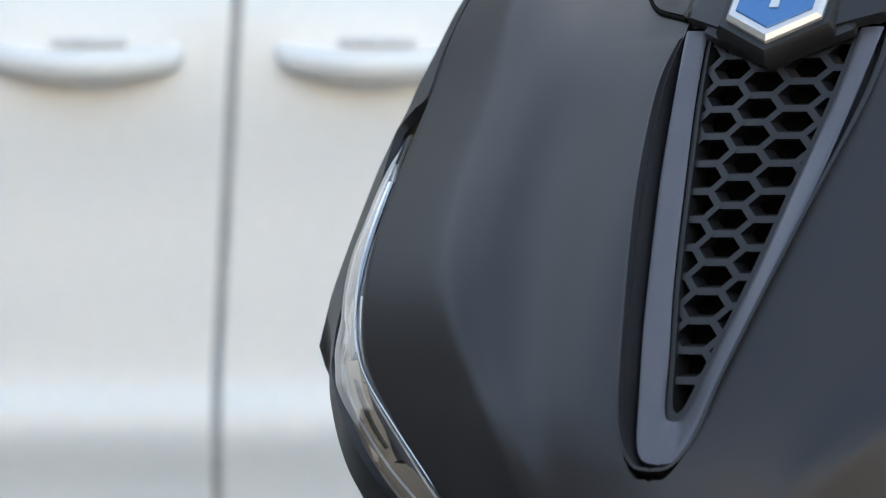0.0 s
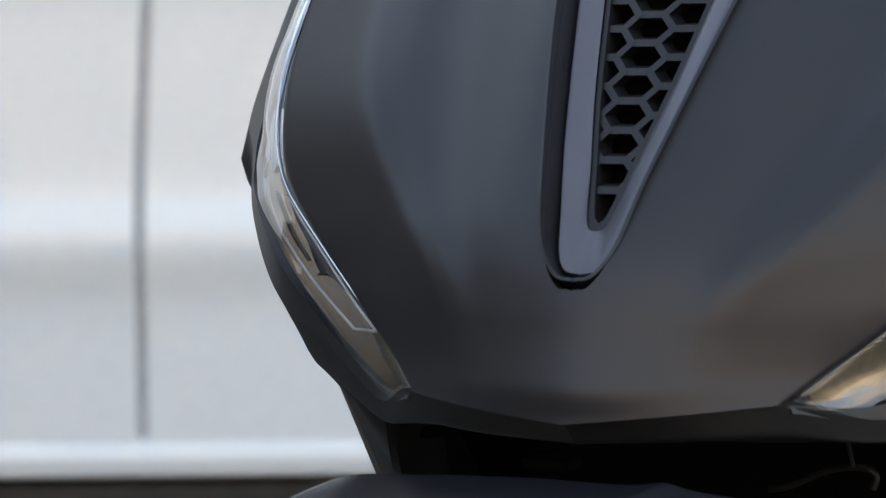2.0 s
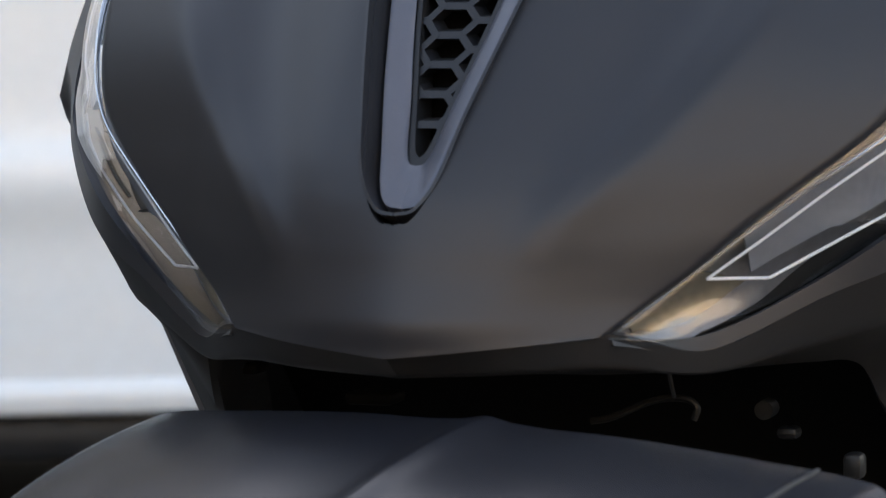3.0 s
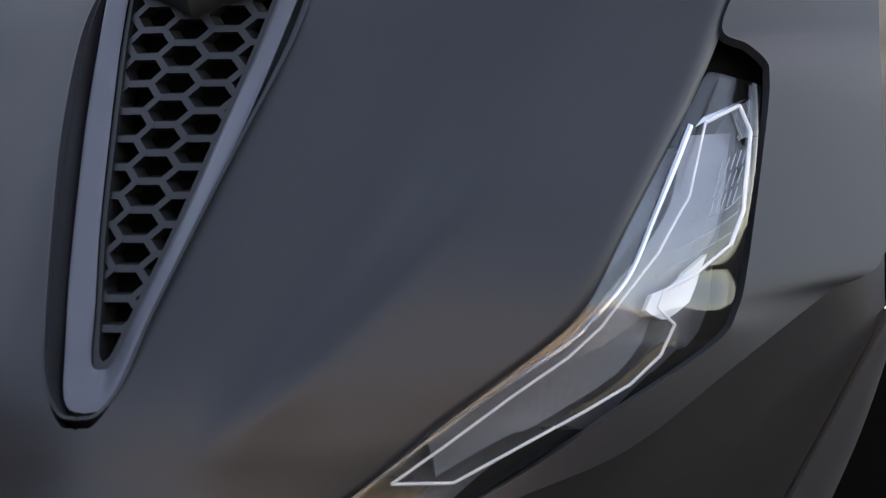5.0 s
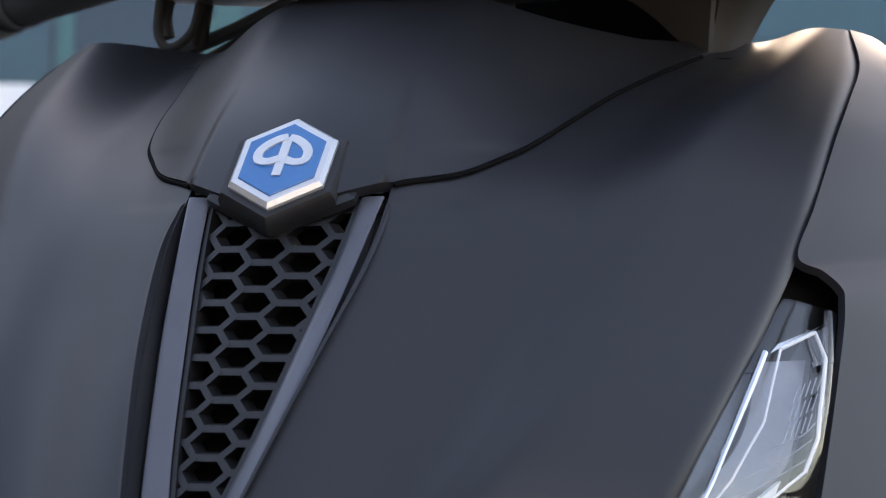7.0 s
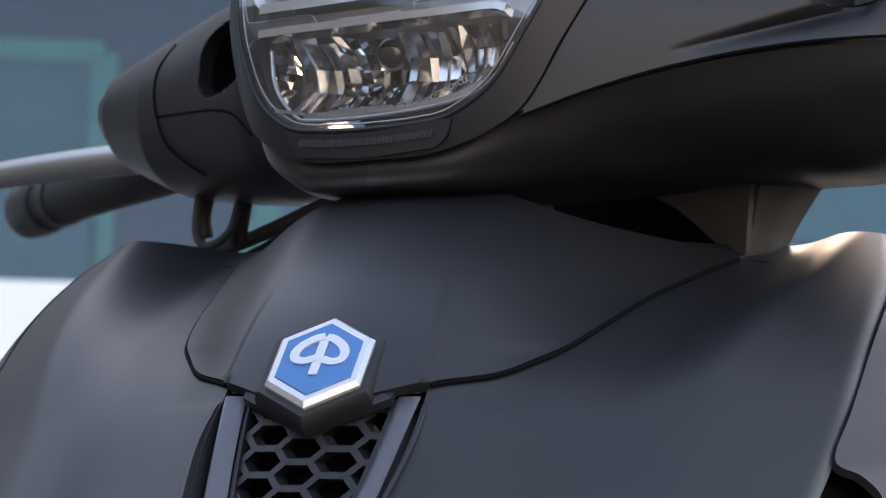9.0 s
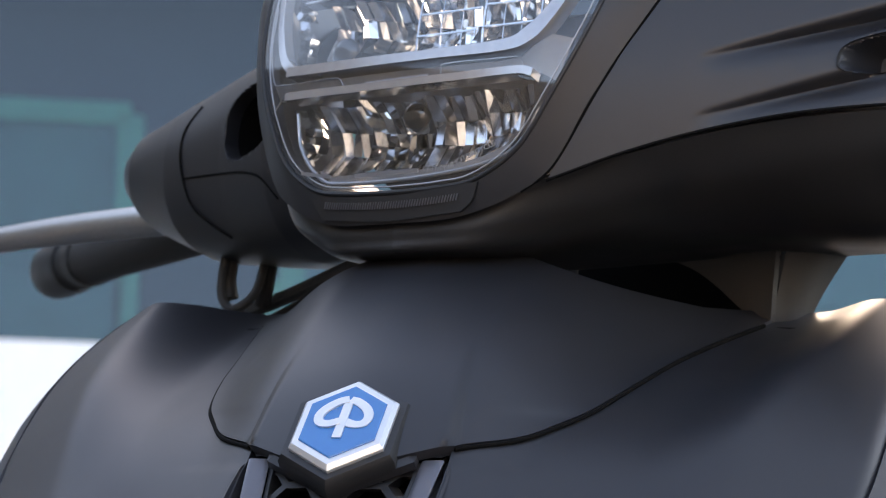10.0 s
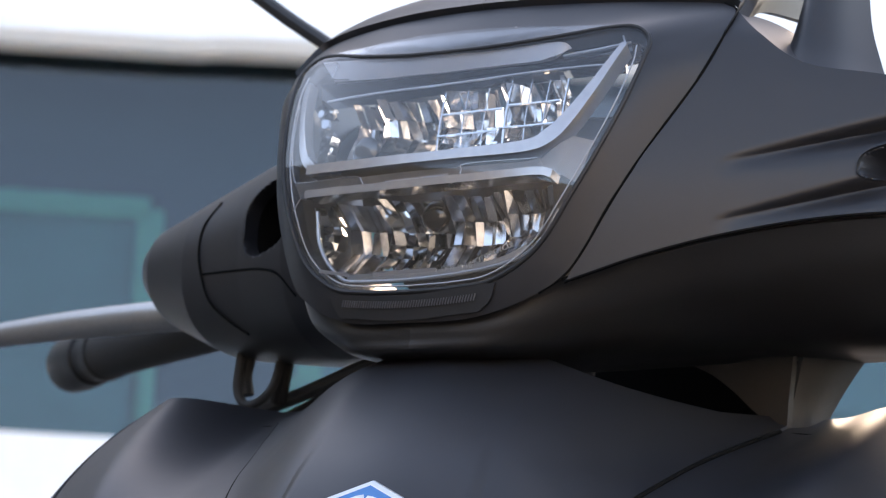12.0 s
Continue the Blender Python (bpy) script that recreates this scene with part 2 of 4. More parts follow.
def lipped(x, z):
    """The panel's face with the raised lip round the tie."""
    return shield(x, z) - 0.003 * ease((0.699 - z) / 0.012) * ease((0.058 - np.abs(x)) / 0.058) + lip_rise(z) * ease((0.080 - np.abs(x)) / 0.055)


# front shield panel
CHANNEL = [(0, .688), (0, .702), (0, .718), (0, .7252), (.0064, .7266), (.0114, .7345), (.0150, .7500), (.0185, .7646), (.0264, .7980), (.0328, .8280), (.0352, .8450), (.0352, .8600), (.0340, .8750), (.0330, .9000), (.0330, .9080), (.0330, .9150), (.0300, .9200)]
MIDDLE = [((a[0] + b[0]) / 2, (a[1] + b[1]) / 2) for a, b in zip(CHANNEL[:-1], EDGE[:-1])] + [(.1150, .9290)]
part("front_panel", both(grid_bm(sheet(lipped, [[(max(0, x - .0015), z) for x, z in CHANNEL], MIDDLE, EDGE], 90, 160, roll=0.0025), 0.006)), PAINT, scooter, "satin dark grey front panel")

# the tie: trim, frame and honeycomb grille in a sunk channel
TRIM_IN = [(0, .7418), (.0024, .7426), (.0042, .7470), (.0070, .7600), (.0122, .7810), (.0178, .8090), (.0224, .8337), (.0246, .8500), (.0256, .8600)]
TRIM_OUT = [(0, .7284), (.0046, .7292), (.0074, .7338), (.0102, .7450), (.0152, .7650), (.0207, .7900), (.0258, .8150), (.0296, .8390), (.0324, .8590)]
MESH_OUT = [(0, .7445), (.0022, .7475), (.0058, .7620), (.0108, .7825), (.0162, .8100), (.0208, .8345), (.0232, .8505), (.0242, .8600)]
TRIM_LEAN = np.interp(np.linspace(0, 1, 80), [0, .10, .20, .5, .75, 1], [.0030, .0036, .0042, .0044, .0034, .0020])[:, None, None]
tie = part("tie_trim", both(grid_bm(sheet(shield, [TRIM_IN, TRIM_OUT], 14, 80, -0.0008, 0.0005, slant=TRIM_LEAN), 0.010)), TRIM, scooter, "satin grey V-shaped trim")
part("channel", both(grid_bm(sheet(shield, [TRIM_IN, [(0, .719), (.0135, .7225), (.0175, .738), (.0235, .760), (.030, .790), (.036, .815), (.037, .839), (.037, .870)]], 6, 50, -0.0065), 0.002)), BLACK, scooter)
lip = [[(max(0, x - .0026), z + .0014) for x, z in CHANNEL[3:12]], [(max(0, x - .0012), z) for x, z in CHANNEL[3:12]]]
part("channel_lip", both(grid_bm(sheet(shield, lip, 8, 60, -0.0040, slant=(.0038 + lip_rise(catmull(lip[1], 60)[:, 1]))[:, None, None]), 0.001)), PAINT, scooter)
part("grille_frame", both(grid_bm(sheet(shield, [MESH_OUT, TRIM_IN], 4, 60, -0.0016), 0.010)), BLACK, scooter)
# the back is near-black to give the grille's holes their shade
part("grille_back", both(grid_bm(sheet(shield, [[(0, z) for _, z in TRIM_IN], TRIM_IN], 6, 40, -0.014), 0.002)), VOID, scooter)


def honeycomb(dx, dz, wide, deep):
    """The bars of a flattened honeycomb, cut off at the frame."""
    zs, xs = [p[1] for p in MESH_OUT], [p[0] + 0.001 for p in MESH_OUT]
    bm = bmesh.new()
    seen = set()
    s = dx / 1.5
    for i in range(-4, 5):
        for j in range(-2, 18):
            cx, cz = -0.0012 + i * dx, 0.73988 + (j + 0.5 * (i % 2)) * dz
            corner = [(cx + s * c, cz + dz / 2 * h) for c, h in ((1, 0), (.5, 1), (-.5, 1), (-1, 0), (-.5, -1), (.5, -1))]
            for k in range(6):
                a, b = corner[k], corner[(k + 1) % 6]
                key = (round((a[0] + b[0]) * 2000), round((a[1] + b[1]) * 2000))
                if key in seen:
                    continue
                seen.add(key)
                pts = [(a[0] + (b[0] - a[0]) * q, a[1] + (b[1] - a[1]) * q) for q in np.linspace(0, 1, 9)]
                pts = [q for q in pts if zs[0] < q[1] < 0.871 and abs(q[0]) < np.interp(q[1], zs, xs)]
                if len(pts) < 2:
                    continue
                a, b = np.array(pts[0]), np.array(pts[-1])
                d = (b - a) / (np.linalg.norm(b - a) + 1e-9)
                n = np.array([-d[1], d[0]]) * wide / 2
                a, b = a - d * wide * 0.28, b + d * wide * 0.28
                top = onto(shield, [a + n * .8, b + n * .8, b - n * .8, a - n * .8], -0.0035)
                low = onto(shield, [a + n * 1.25, b + n * 1.25, b - n * 1.25, a - n * 1.25], -0.0035 - deep)
                t = [bm.verts.new(p) for p in top]
                w = [bm.verts.new(p) for p in low]
                bm.faces.new(t)
                for q in range(4):
                    bm.faces.new((t[q], w[q], w[(q + 1) % 4], t[(q + 1) % 4]))
    return bm


GRILLE = material("grille_plastic", (0.014, 0.014, 0.0155), 0.46, 0, 0.15, 1500, 0.1)
part("grille", honeycomb(.0122, .00857, .0026, .008), GRILLE, scooter, "black honeycomb plastic grille", smooth=False)

# collar that carries the badge
COLLAR = [(.012, .8575), (.0340, .8642), (.0500, .8680), (.0588, .8733), (.0666, .8797), (.0735, .8901), (.0796, .9006), (.0875, .9110), (.0970, .9215)]


def collar_surf(x, z):
    ridge = np.clip((0.0352 - 0.12 * (z - 0.865) - np.abs(x)) / 0.0040, 0, 1)
    fade = ease((0.908 - z) / 0.035)
    return shield(x, z) + 0.0034 * ridge * ridge * (3 - 2 * ridge) * fade


part("collar", both(grid_bm(sheet(collar_surf, [[(0, .853), (0, .862), (0, .874), (0, .890), (0, .910), (0, .930), (0, .947)], [(.006, .8553), (.017, .8631), (.025, .8670), (.0300, .8737), (.0335, .8848), (.0370, .8970), (.0400, .9080), (.0440, .9180), (.0500, .9285)], COLLAR], 110, 90, 0.0014), 0.004)), PAINT, scooter, "satin dark grey collar panel")


def hexagon(r, half, depth, inset, at=0.0, up=0.0):
    """A raised six-sided plate with bevelled edge, standing on its point, in the badge's plane (x, along, out)."""
    bm = bmesh.new()
    shape = [(0, -1), (half, -.5), (half, .5), (0, 1), (-half, .5), (-half, -.5)]
    a = [bm.verts.new((x * r, y * r + up, at)) for x, y in shape]
    b = [bm.verts.new((x * r, y * r + up, at + depth * .6)) for x, y in shape]
    c = [bm.verts.new((x * (r - inset), y * (r - inset) + up, at + depth)) for x, y in shape]
    bm.faces.new(c)
    bm.faces.new(a[::-1])
    for lo, hi in ((a, b), (b, c)):
        for k in range(6):
            bm.faces.new((lo[k], lo[(k + 1) % 6], hi[(k + 1) % 6], hi[k]))
    return bm


BADGE_AT = Matrix.Translation((0, 0.0061, 0.8714)) @ Matrix(((-1, 0, 0, 0), (0, -0.705, 0.709, 0), (0, 0.709, 0.705, 0), (0, 0, 0, 1)))


def on_badge(bm):
    bmesh.ops.transform(bm, matrix=BADGE_AT, verts=bm.verts)
    return bm


CHROME = material("chrome", (0.75, 0.76, 0.77), 0.12, 1.0, 0.05, 300)
BLUE = material("blue_enamel", (0.010, 0.165, 0.44), 0.25, 0.0, 0.05, 300, coat=0.5)
SILVER = material("silver_print", (0.72, 0.73, 0.74), 0.3, 0.6, 0.05, 300)
part("badge_seat", on_badge(hexagon(.0300, .82, .0050, .0060, -.0105, .0050)), PAINT, scooter, smooth=False)
part("badge_socket", on_badge(hexagon(.0262, .74, .0060, .0018, -.0085)), BLACK, scooter)
badge = part("badge", on_badge(hexagon(.0215, .735, .0035, .0016, -.0035)), SILVER, scooter, "six-sided silver and blue badge", smooth=False)
part("enamel", on_badge(hexagon(.0172, .735, .0006, .0003, -.0001)), BLUE, badge, "blue enamel field", smooth=False)


def bar_outline(pts, w, h0, h1, n=40):
    """A flat ribbon of width w along a curve in the badge's plane."""
    p = catmull([(x, y, 0) for x, y in pts], n)
    d = np.gradient(p, axis=0)
    d /= np.linalg.norm(d, axis=1, keepdims=True) + 1e-9
    nn = np.stack([-d[:, 1], d[:, 0], 0 * d[:, 0]], 1) * w / 2
    g = np.array([p - nn + (0, 0, h1), p + nn + (0, 0, h1)]).transpose(1, 0, 2)
    return grid_bm(g, h1 - h0)


lobe = [(.0002, .0100), (.0030, .0090), (.0066, .0058), (.0082, .0022), (.0074, -.0010), (.0044, -.0018), (.0008, -.0004)]
emblem = [bar_outline([(0, -.0082), (0, 0), (0, .0098)], .0030, 0, .0010), bar_outline(lobe, .0031, 0, .0012), bar_outline([(-x, y) for x, y in lobe], .0031, 0, .0009)]
part("emblem", on_badge(joined(*emblem)), SILVER, badge, "plain silver emblem", smooth=False)

part("collar_gap", both(tube(onto(shield, [(.0345, .8638), (.0500, .8676), (.0590, .8729), (.0669, .8794), (.0738, .8899), (.0799, .9005), (.0878, .9108), (.0960, .9200)], .0013), .0008, 8, 60)), VOID, scooter)

# wings outside the front panel
WING_IN = [(.0590, .1000, .6930), (.0800, .0745, .6915), (.1090, .0528, .7065), (.1381, .0300, .7270), (.1612, -.0014, .7454), (.1664, -.0119, .7553), (.1681, -.0220, .7706), (.1684, -.0539, .8148), (.1678, -.0620, .8285), (.1662, -.0650, .8335), (.1605, -.0635, .8388)]
WING_OUT = [(.0600, .1000, .6905), (.0810, .0745, .6870), (.1095, .0525, .7010), (.1400, .0260, .7150), (.1660, -.0090, .7382), (.1875, -.0520, .7588), (.2022, -.0803, .7709), (.1981, -.1068, .8130), (.1960, -.1190, .8290), (.1945, -.1260, .8380), (.1938, -.1310, .8440)]
# above the pocket the wing joins the panel's edge
for (x, z), b in zip([(.1545, .8436), (.1565, .8600), (.1582, .8850), (.1585, .9000), (.1570, .9150), (.1490, .9302)], [(.1930, -.1351, .8495), (.1905, -.1490, .8620), (.1850, -.1720, .8830), (.1790, -.1890, .8990), (.1700, -.2030, .9140), (.1500, -.2190, .9310)]):
    WING_IN.append((x - .0015, float(shield(np.array(x - .0015), np.array(z))) - .0012, z))
    WING_OUT.append(b)
# towards the shoulder the wing turns forward
FORE = Vector((0.351, 1.009, 0.80))
WING_OUT = [tuple(Vector(b).lerp(FORE, 0.011 * float(ease((b[2] - .845) / .045)))) for b in WING_OUT]
g = []
for a, b in zip(WING_IN, WING_OUT):
    a, b = Vector(a), Vector(b)
    out = Vector((0.55, 0.8, 0.1)) * (b - a).length * 0.004
    g.append([a, a.lerp(b, 0.33) + out, a.lerp(b, 0.67) + out, b])
wing = grid_bm(net(g, 24, 120), 0.003)
part("wing_panel", mirrored(wing), PAINT, scooter)
part("wing_panel", wing, PAINT, scooter)
# added near-black sheet that keeps daylight out of the slit beside the wing
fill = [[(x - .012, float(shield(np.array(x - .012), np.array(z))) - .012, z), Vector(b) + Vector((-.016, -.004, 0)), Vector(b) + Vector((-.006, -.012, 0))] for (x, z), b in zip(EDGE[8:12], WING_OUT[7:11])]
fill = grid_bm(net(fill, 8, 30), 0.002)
part("wing_gap_fill", mirrored(fill), VOID, scooter)
part("wing_gap_fill", fill, VOID, scooter)
side = [[Vector(b), Vector(b) + Vector((-.004, -.05, .002)), Vector(b) + Vector((-.02, -.11, .004))] for b in WING_OUT[6:]]
side = grid_bm(net(side, 10, 60), 0.002)
part("wing_side", mirrored(side), PAINT, scooter)
part("wing_side", side, PAINT, scooter)
TOP = [(x, float(lipped(np.array(x), np.array(z))) - .0006, z + .0006) for x, z in ((0, .6880), (.0295, .6907), (.0590, .6933))] + WING_OUT[1:7]
LOW = [(0, .0850, .6795), (.0300, .0820, .6795), (.0520, .0750, .6790), (.0780, .0500, .6785), (.0980, .0250, .6780), (.1085, .0080, .6755), (.1130, -.0050, .6600), (.1190, -.0250, .6430), (.1350, -.0650, .6250)]


def flank_mid(b, c):
    """Half way down the lower wing; it stays out under the fold towards the side."""
    m = Vector(b).lerp(Vector(c), .5) + Vector((.001 if b[0] > .01 else 0, .010, -.003))
    return m.lerp(Vector((.2034, -.0727, .7525)), float(ease((b[0] - .165) / .037)))


folds = [broken([Vector(b), flank_mid(b, c), Vector(c), Vector(c) + Vector((-.004 if c[0] > .01 else 0, -.03, .01))], 6) for b, c in zip(TOP, LOW)]
low = grid_bm(np.array([catmull(f, 80) for f in np.array(folds).transpose(1, 0, 2)]).transpose(1, 0, 2), 0.003)
part("lower_wing", both(low), SHROUD, scooter, "dark lower edge of the front shield")
lowside = grid_bm(net([[(.2020, -.0790, .7535), (.20, -.13, .755), (.185, -.2, .75)], [(.174, -.074, .700), (.18, -.13, .70), (.17, -.2, .70)], [(.135, -.065, .625), (.14, -.13, .62), (.14, -.2, .62)]], 8, 20), 0.003)
part("lower_side", mirrored(lowside), PAINT, scooter)
part("lower_side", lowside, PAINT, scooter)
# near-black sheet paints the shade of the cavity over the mudguard
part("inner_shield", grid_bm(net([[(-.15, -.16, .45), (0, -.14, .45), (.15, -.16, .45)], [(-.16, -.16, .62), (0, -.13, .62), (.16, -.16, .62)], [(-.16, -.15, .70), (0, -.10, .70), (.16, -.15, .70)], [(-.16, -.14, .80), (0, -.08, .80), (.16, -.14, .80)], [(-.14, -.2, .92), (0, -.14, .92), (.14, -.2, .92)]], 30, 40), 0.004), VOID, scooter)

# indicators between panel and wing
GLASS = thin_glass("clear_lens", (0.98, 0.985, 0.99))
HOUSING = material("grey_reflector", (0.46, 0.47, 0.49), 0.26, 0.6, 0.15, 500)
LENS_IN = EDGE[:10] + [(.1524, .8300)]
LENS_OUT = [(0.0592, 0.6922), (0.0697, 0.6902), (0.0802, 0.6925), (0.0932, 0.6982), (0.1030, 0.7030), (0.1230, 0.7160), (0.1388, 0.7229), (0.1527, 0.7355), (0.1619, 0.7462), (0.1663, 0.7570), (0.1686, 0.7933), (0.1665, 0.8255)]
GLINT = [(.1495, .8119), (.1477, .8005), (.1444, .7834), (.1402, .7676), (.1339, .7570), (.1257, .7473), (.1061, .7324), (.0892, .7192), (.0717, .7046), (.0612, .6955)]
LINE_IN = [(.0809, .7079), (.0948, .7187), (.1110, .7320), (.1252, .7430), (.1335, .7519), (.1395, .7617), (.1462, .7732), (.1521, .7901), (.1529, .8132)]
LINE_OUT = [(.0809, .7079), (.0953, .7071), (.1130, .7175), (.1284, .7266), (.1398, .7341), (.1476, .7426), (.1511, .7518)]
LOOP = [(.1529, .8132), (.1604, .8188), (.1644, .8103), (.1656, .7855), (.1633, .7751)]
LINE = material("light_guide", (0.92, 0.93, 0.95), 0.25, 0.0, 0.03, 300)
AMBER = material("pale_amber_reflector", (0.24, 0.20, 0.14), 0.25, 0.5, 0.3, 300)
# case grey is lightened to carry the sky's reflection in the lens
CASE = material("grey_lamp_case", (0.15, 0.155, 0.17), 0.30, 0.5, 0.2, 500)
MIRROR = material("brushed_reflector", (0.25, 0.26, 0.29), 0.36, 0.35, 0.12, 500)
for flip in (False, True):
    side_of = mirrored if flip else (lambda b: b)
    lamp = part("indicator", side_of(grid_bm(sheet(shield, [LENS_IN, LENS_OUT], 20, 90, -0.013), 0.003)), CASE, scooter, "clear-lensed front indicator")
    lens = part("lens", side_of(grid_bm(sheet(shield, [LENS_IN, LENS_OUT], 20, 90, -0.0015, 0.0010), 0.0015)), GLASS, lamp, "clear plastic lens")
    lens.visible_shadow = False
    part("reflector", side_of(grid_bm(sheet(shield, [LINE_IN[1:], [(.0953, .7071), (.1130, .7175), (.1284, .7266), (.1398, .7341), (.1470, .7430), (.1508, .7530), (.1560, .7650), (.1632, .7760), (.1652, .7860), (.1640, .8140)]], 18, 70, -0.0085), 0.001)), MIRROR, lamp, "grey reflector")
    part("tip_reflector", side_of(grid_bm(sheet(shield, [[(.0640, .6962), (.0740, .7035), (.0815, .7072)], [(.0670, .6935), (.0800, .6975), (.0945, .7062)]], 8, 16, -0.007), 0.001)), AMBER, lamp, "pale amber reflector at the tip")
    for pts, r, lift in ((LINE_IN, .00045, -.005), (LINE_OUT, .0005, -.005), (LOOP, .0007, -.005), ([(.1633, .7751), (.1554, .7664), (.1485, .7621), (.1471, .7570), (.1511, .7518)], .0005, -.004)):
        part("light_guide", side_of(tube(onto(shield, broken(pts), lift), r, 8, 12 * len(pts))), LINE, lamp)
    part("amber_strip", side_of(grid_bm(sheet(shield, [[(.1290, .7258), (.1400, .7328), (.1525, .7465)], [(.1300, .7252), (.1425, .7328), (.1560, .7475)]], 6, 20, -0.0060), 0.001)), AMBER, lamp, "pale amber strip")
    part("bright_edge", side_of(tube(onto(shield, GLINT, -.003), [.0012, .0013, .0010, .0009, .0007, .0006, .0006, .0005, .0005, .0004], 8, 70)), CHROME, lamp)
    part("corner_flash", side_of(grid_bm(sheet(shield, [[(.1532, .8140), (.1600, .8196)], [(.1545, .8170), (.1650, .8235)]], 4, 6, -0.0045), 0.001)), CHROME, lamp)
    part("corner_flash", side_of(grid_bm(sheet(shield, [[(.1650, .8100), (.1612, .8192)], [(.1668, .8110), (.1655, .8230)]], 4, 6, -0.0045), 0.001)), CHROME, lamp)
    for k in range(5):
        for m in range(3):
            part("rib", side_of(tube(onto(shield, [(.1572 + .0013 * k + .0004 * m, .7840 + .0062 * m + .0010 * k), (.1578 + .0013 * k + .0004 * m, .7890 + .0062 * m + .0010 * k)], -.0078), .00022, 5, 4)), HOUSING, lamp)
    for k in range(3):
        part("rib", side_of(tube(onto(shield, [(.1450 + .0040 * k, .7660 + .0080 * k), (.1540 + .0035 * k, .7720 + .0070 * k), (.1630 + .0008 * k, .7790 + .0060 * k)], -.0078), .00018, 5, 8)), HOUSING, lamp)
    part("led_cover", side_of(grid_bm(sheet(shield, [[(.1471, .7570), (.1485, .7621)], [(.1519, .7531), (.1554, .7664)], [(.1576, .7588), (.1612, .7732)]], 16, 8, -0.0045), 0.002)), LINE, lamp, "white light unit")

# fixings and small hardware in the gap over the mudguard
for name, size, at, mat in (("clip", (.012, .012, .004), (-.112, -.03, .6640), VOID), ("clip", (.016, .014, .004), (-.0335, .050, .6665), VOID), ("plate", (.007, .008, .004), (.0850, 0, .6530), DULL), ("plate", (.006, .008, .008), (.1130, .03, .6480), DULL)):
    part(name, box(size, at, .0018, 2), mat, scooter)
part("cable_hook", tube([(.030, .03, .6585), (.037, .03, .6600), (.050, .03, .6655), (.060, .03, .6665), (.064, .03, .6640), (.063, .03, .6600)], .0011, 8, 30), DULL, scooter)
part("screw", tube([(.080, .012, .6612), (.080, .004, .6612)], .0030, 16, 3), DULL, scooter)
part("wing_joint", tube([(.0700, .0815, .6892), (.0695, .0790, .6830), (.0670, .0640, .6715)], .0006, 6, 12), BLACK, scooter)

# front mudguard and wheel, turned with the bars and drawn ahead
xs = [0, .003, .010, .024, .050, .085, .100, .115, .127, .136, .142, .142, .138]
dr = [-.0002, .0002, .0014, .0022, .0026, .0046, .0058, .0068, .0082, .0110, .024, .055, .095]
g = []
for k in range(70):
    a = radians(8 + 67 * k / 69)
    row = []
    narrow = 1 - 0.35 * max(0, (a - 0.3)) ** 1.5
    for x, d in zip(xs, dr):
        r = 0.3125 - d
        row.append((x * narrow, -0.087 + math.sin(a) * r, 0.3563 + math.cos(a) * r))
    g.append(catmull(row, 40))
AHEAD = Matrix.Translation(FORE) @ Matrix.Scale(0.935, 4) @ Matrix.Translation([-c for c in FORE])
part("mudguard", steered(steered(both(grid_bm(np.array(g), -0.003)), TURN_LOW), AHEAD), MUDGUARD, scooter, "glossy dark grey front mudguard")

for sx in (1,):
    arc = [(sx * .115, -0.087 + math.sin(a) * .3059, 0.3563 + math.cos(a) * .3059) for a in np.linspace(.14, 1.2, 20)]
    part("mudguard_joint", steered(steered(tube(arc, .0007, 6, 40), TURN_LOW), AHEAD), BLACK, scooter)


def lathe(ring, n=64):
    """A ring spun round the x axis: ring holds (x, radius), closed."""
    bm = bmesh.new()
    rows = [[bm.verts.new((x, r * math.sin(a), r * math.cos(a))) for x, r in ring] for a in np.linspace(0, 2 * math.pi, n, endpoint=False)]
    m = len(ring)
    for i in range(n):
        for j in range(m):
            bm.faces.new((rows[i][j], rows[i][(j + 1) % m], rows[(i + 1) % n][(j + 1) % m], rows[(i + 1) % n][j]))
    return bm


def wheel(at, m):
    bm = lathe([(-.05, .215), (-.062, .25), (-.050, .278), (-.02, .287), (.02, .287), (.050, .278), (.062, .25), (.05, .215)])
    rim = lathe([(-.045, .20), (-.05, .218), (.05, .218), (.045, .20)])
    for b in (bm, rim):
        bmesh.ops.translate(b, vec=at, verts=b.verts)
    tyre = part("wheel", steered(rim, m), BLACK, scooter)
    part("tyre", steered(bm, m), RUBBER, tyre, "black rubber tyre")
    for k in range(5):
        a = 2 * math.pi * k / 5
        sp = tube([Vector(at), Vector(at) + Vector((0, math.sin(a), math.cos(a))) * .205], [.03, .014], 8, 6)
        part("spoke", steered(sp, m), BLACK, tyre)


wheel((0, .010, .287), TURN_LOW)
for sx in (-.085, .085):
    part("fork_leg", steered(tube([(sx, .010, .287), (sx, -.05, .45), (sx, -.10, .60)], [.02, .022, .022], 12, 10), TURN_LOW), BLACK, scooter)

# rear of the scooter
part("footboard", box((.34, .42, .08), (0, -.42, .30), .02), BLACK, scooter)
part("rear_body", grid_bm(net([[(-.16, -.62, z), (-.19, -.9, z), (-.10, -1.35, z + .12), (0, -1.42, z + .14), (.10, -1.35, z + .12), (.19, -.9, z), (.16, -.62, z)] for z in (.34, .5, .66, .74)], 40, 20), 0.004), PAINT, scooter)
part("seat", box((.30, .75, .11), (0, -.98, .80), .045, 4), BLACK, scooter, "long black seat")
wheel((0, -1.12, .287), Matrix.Identity(4))

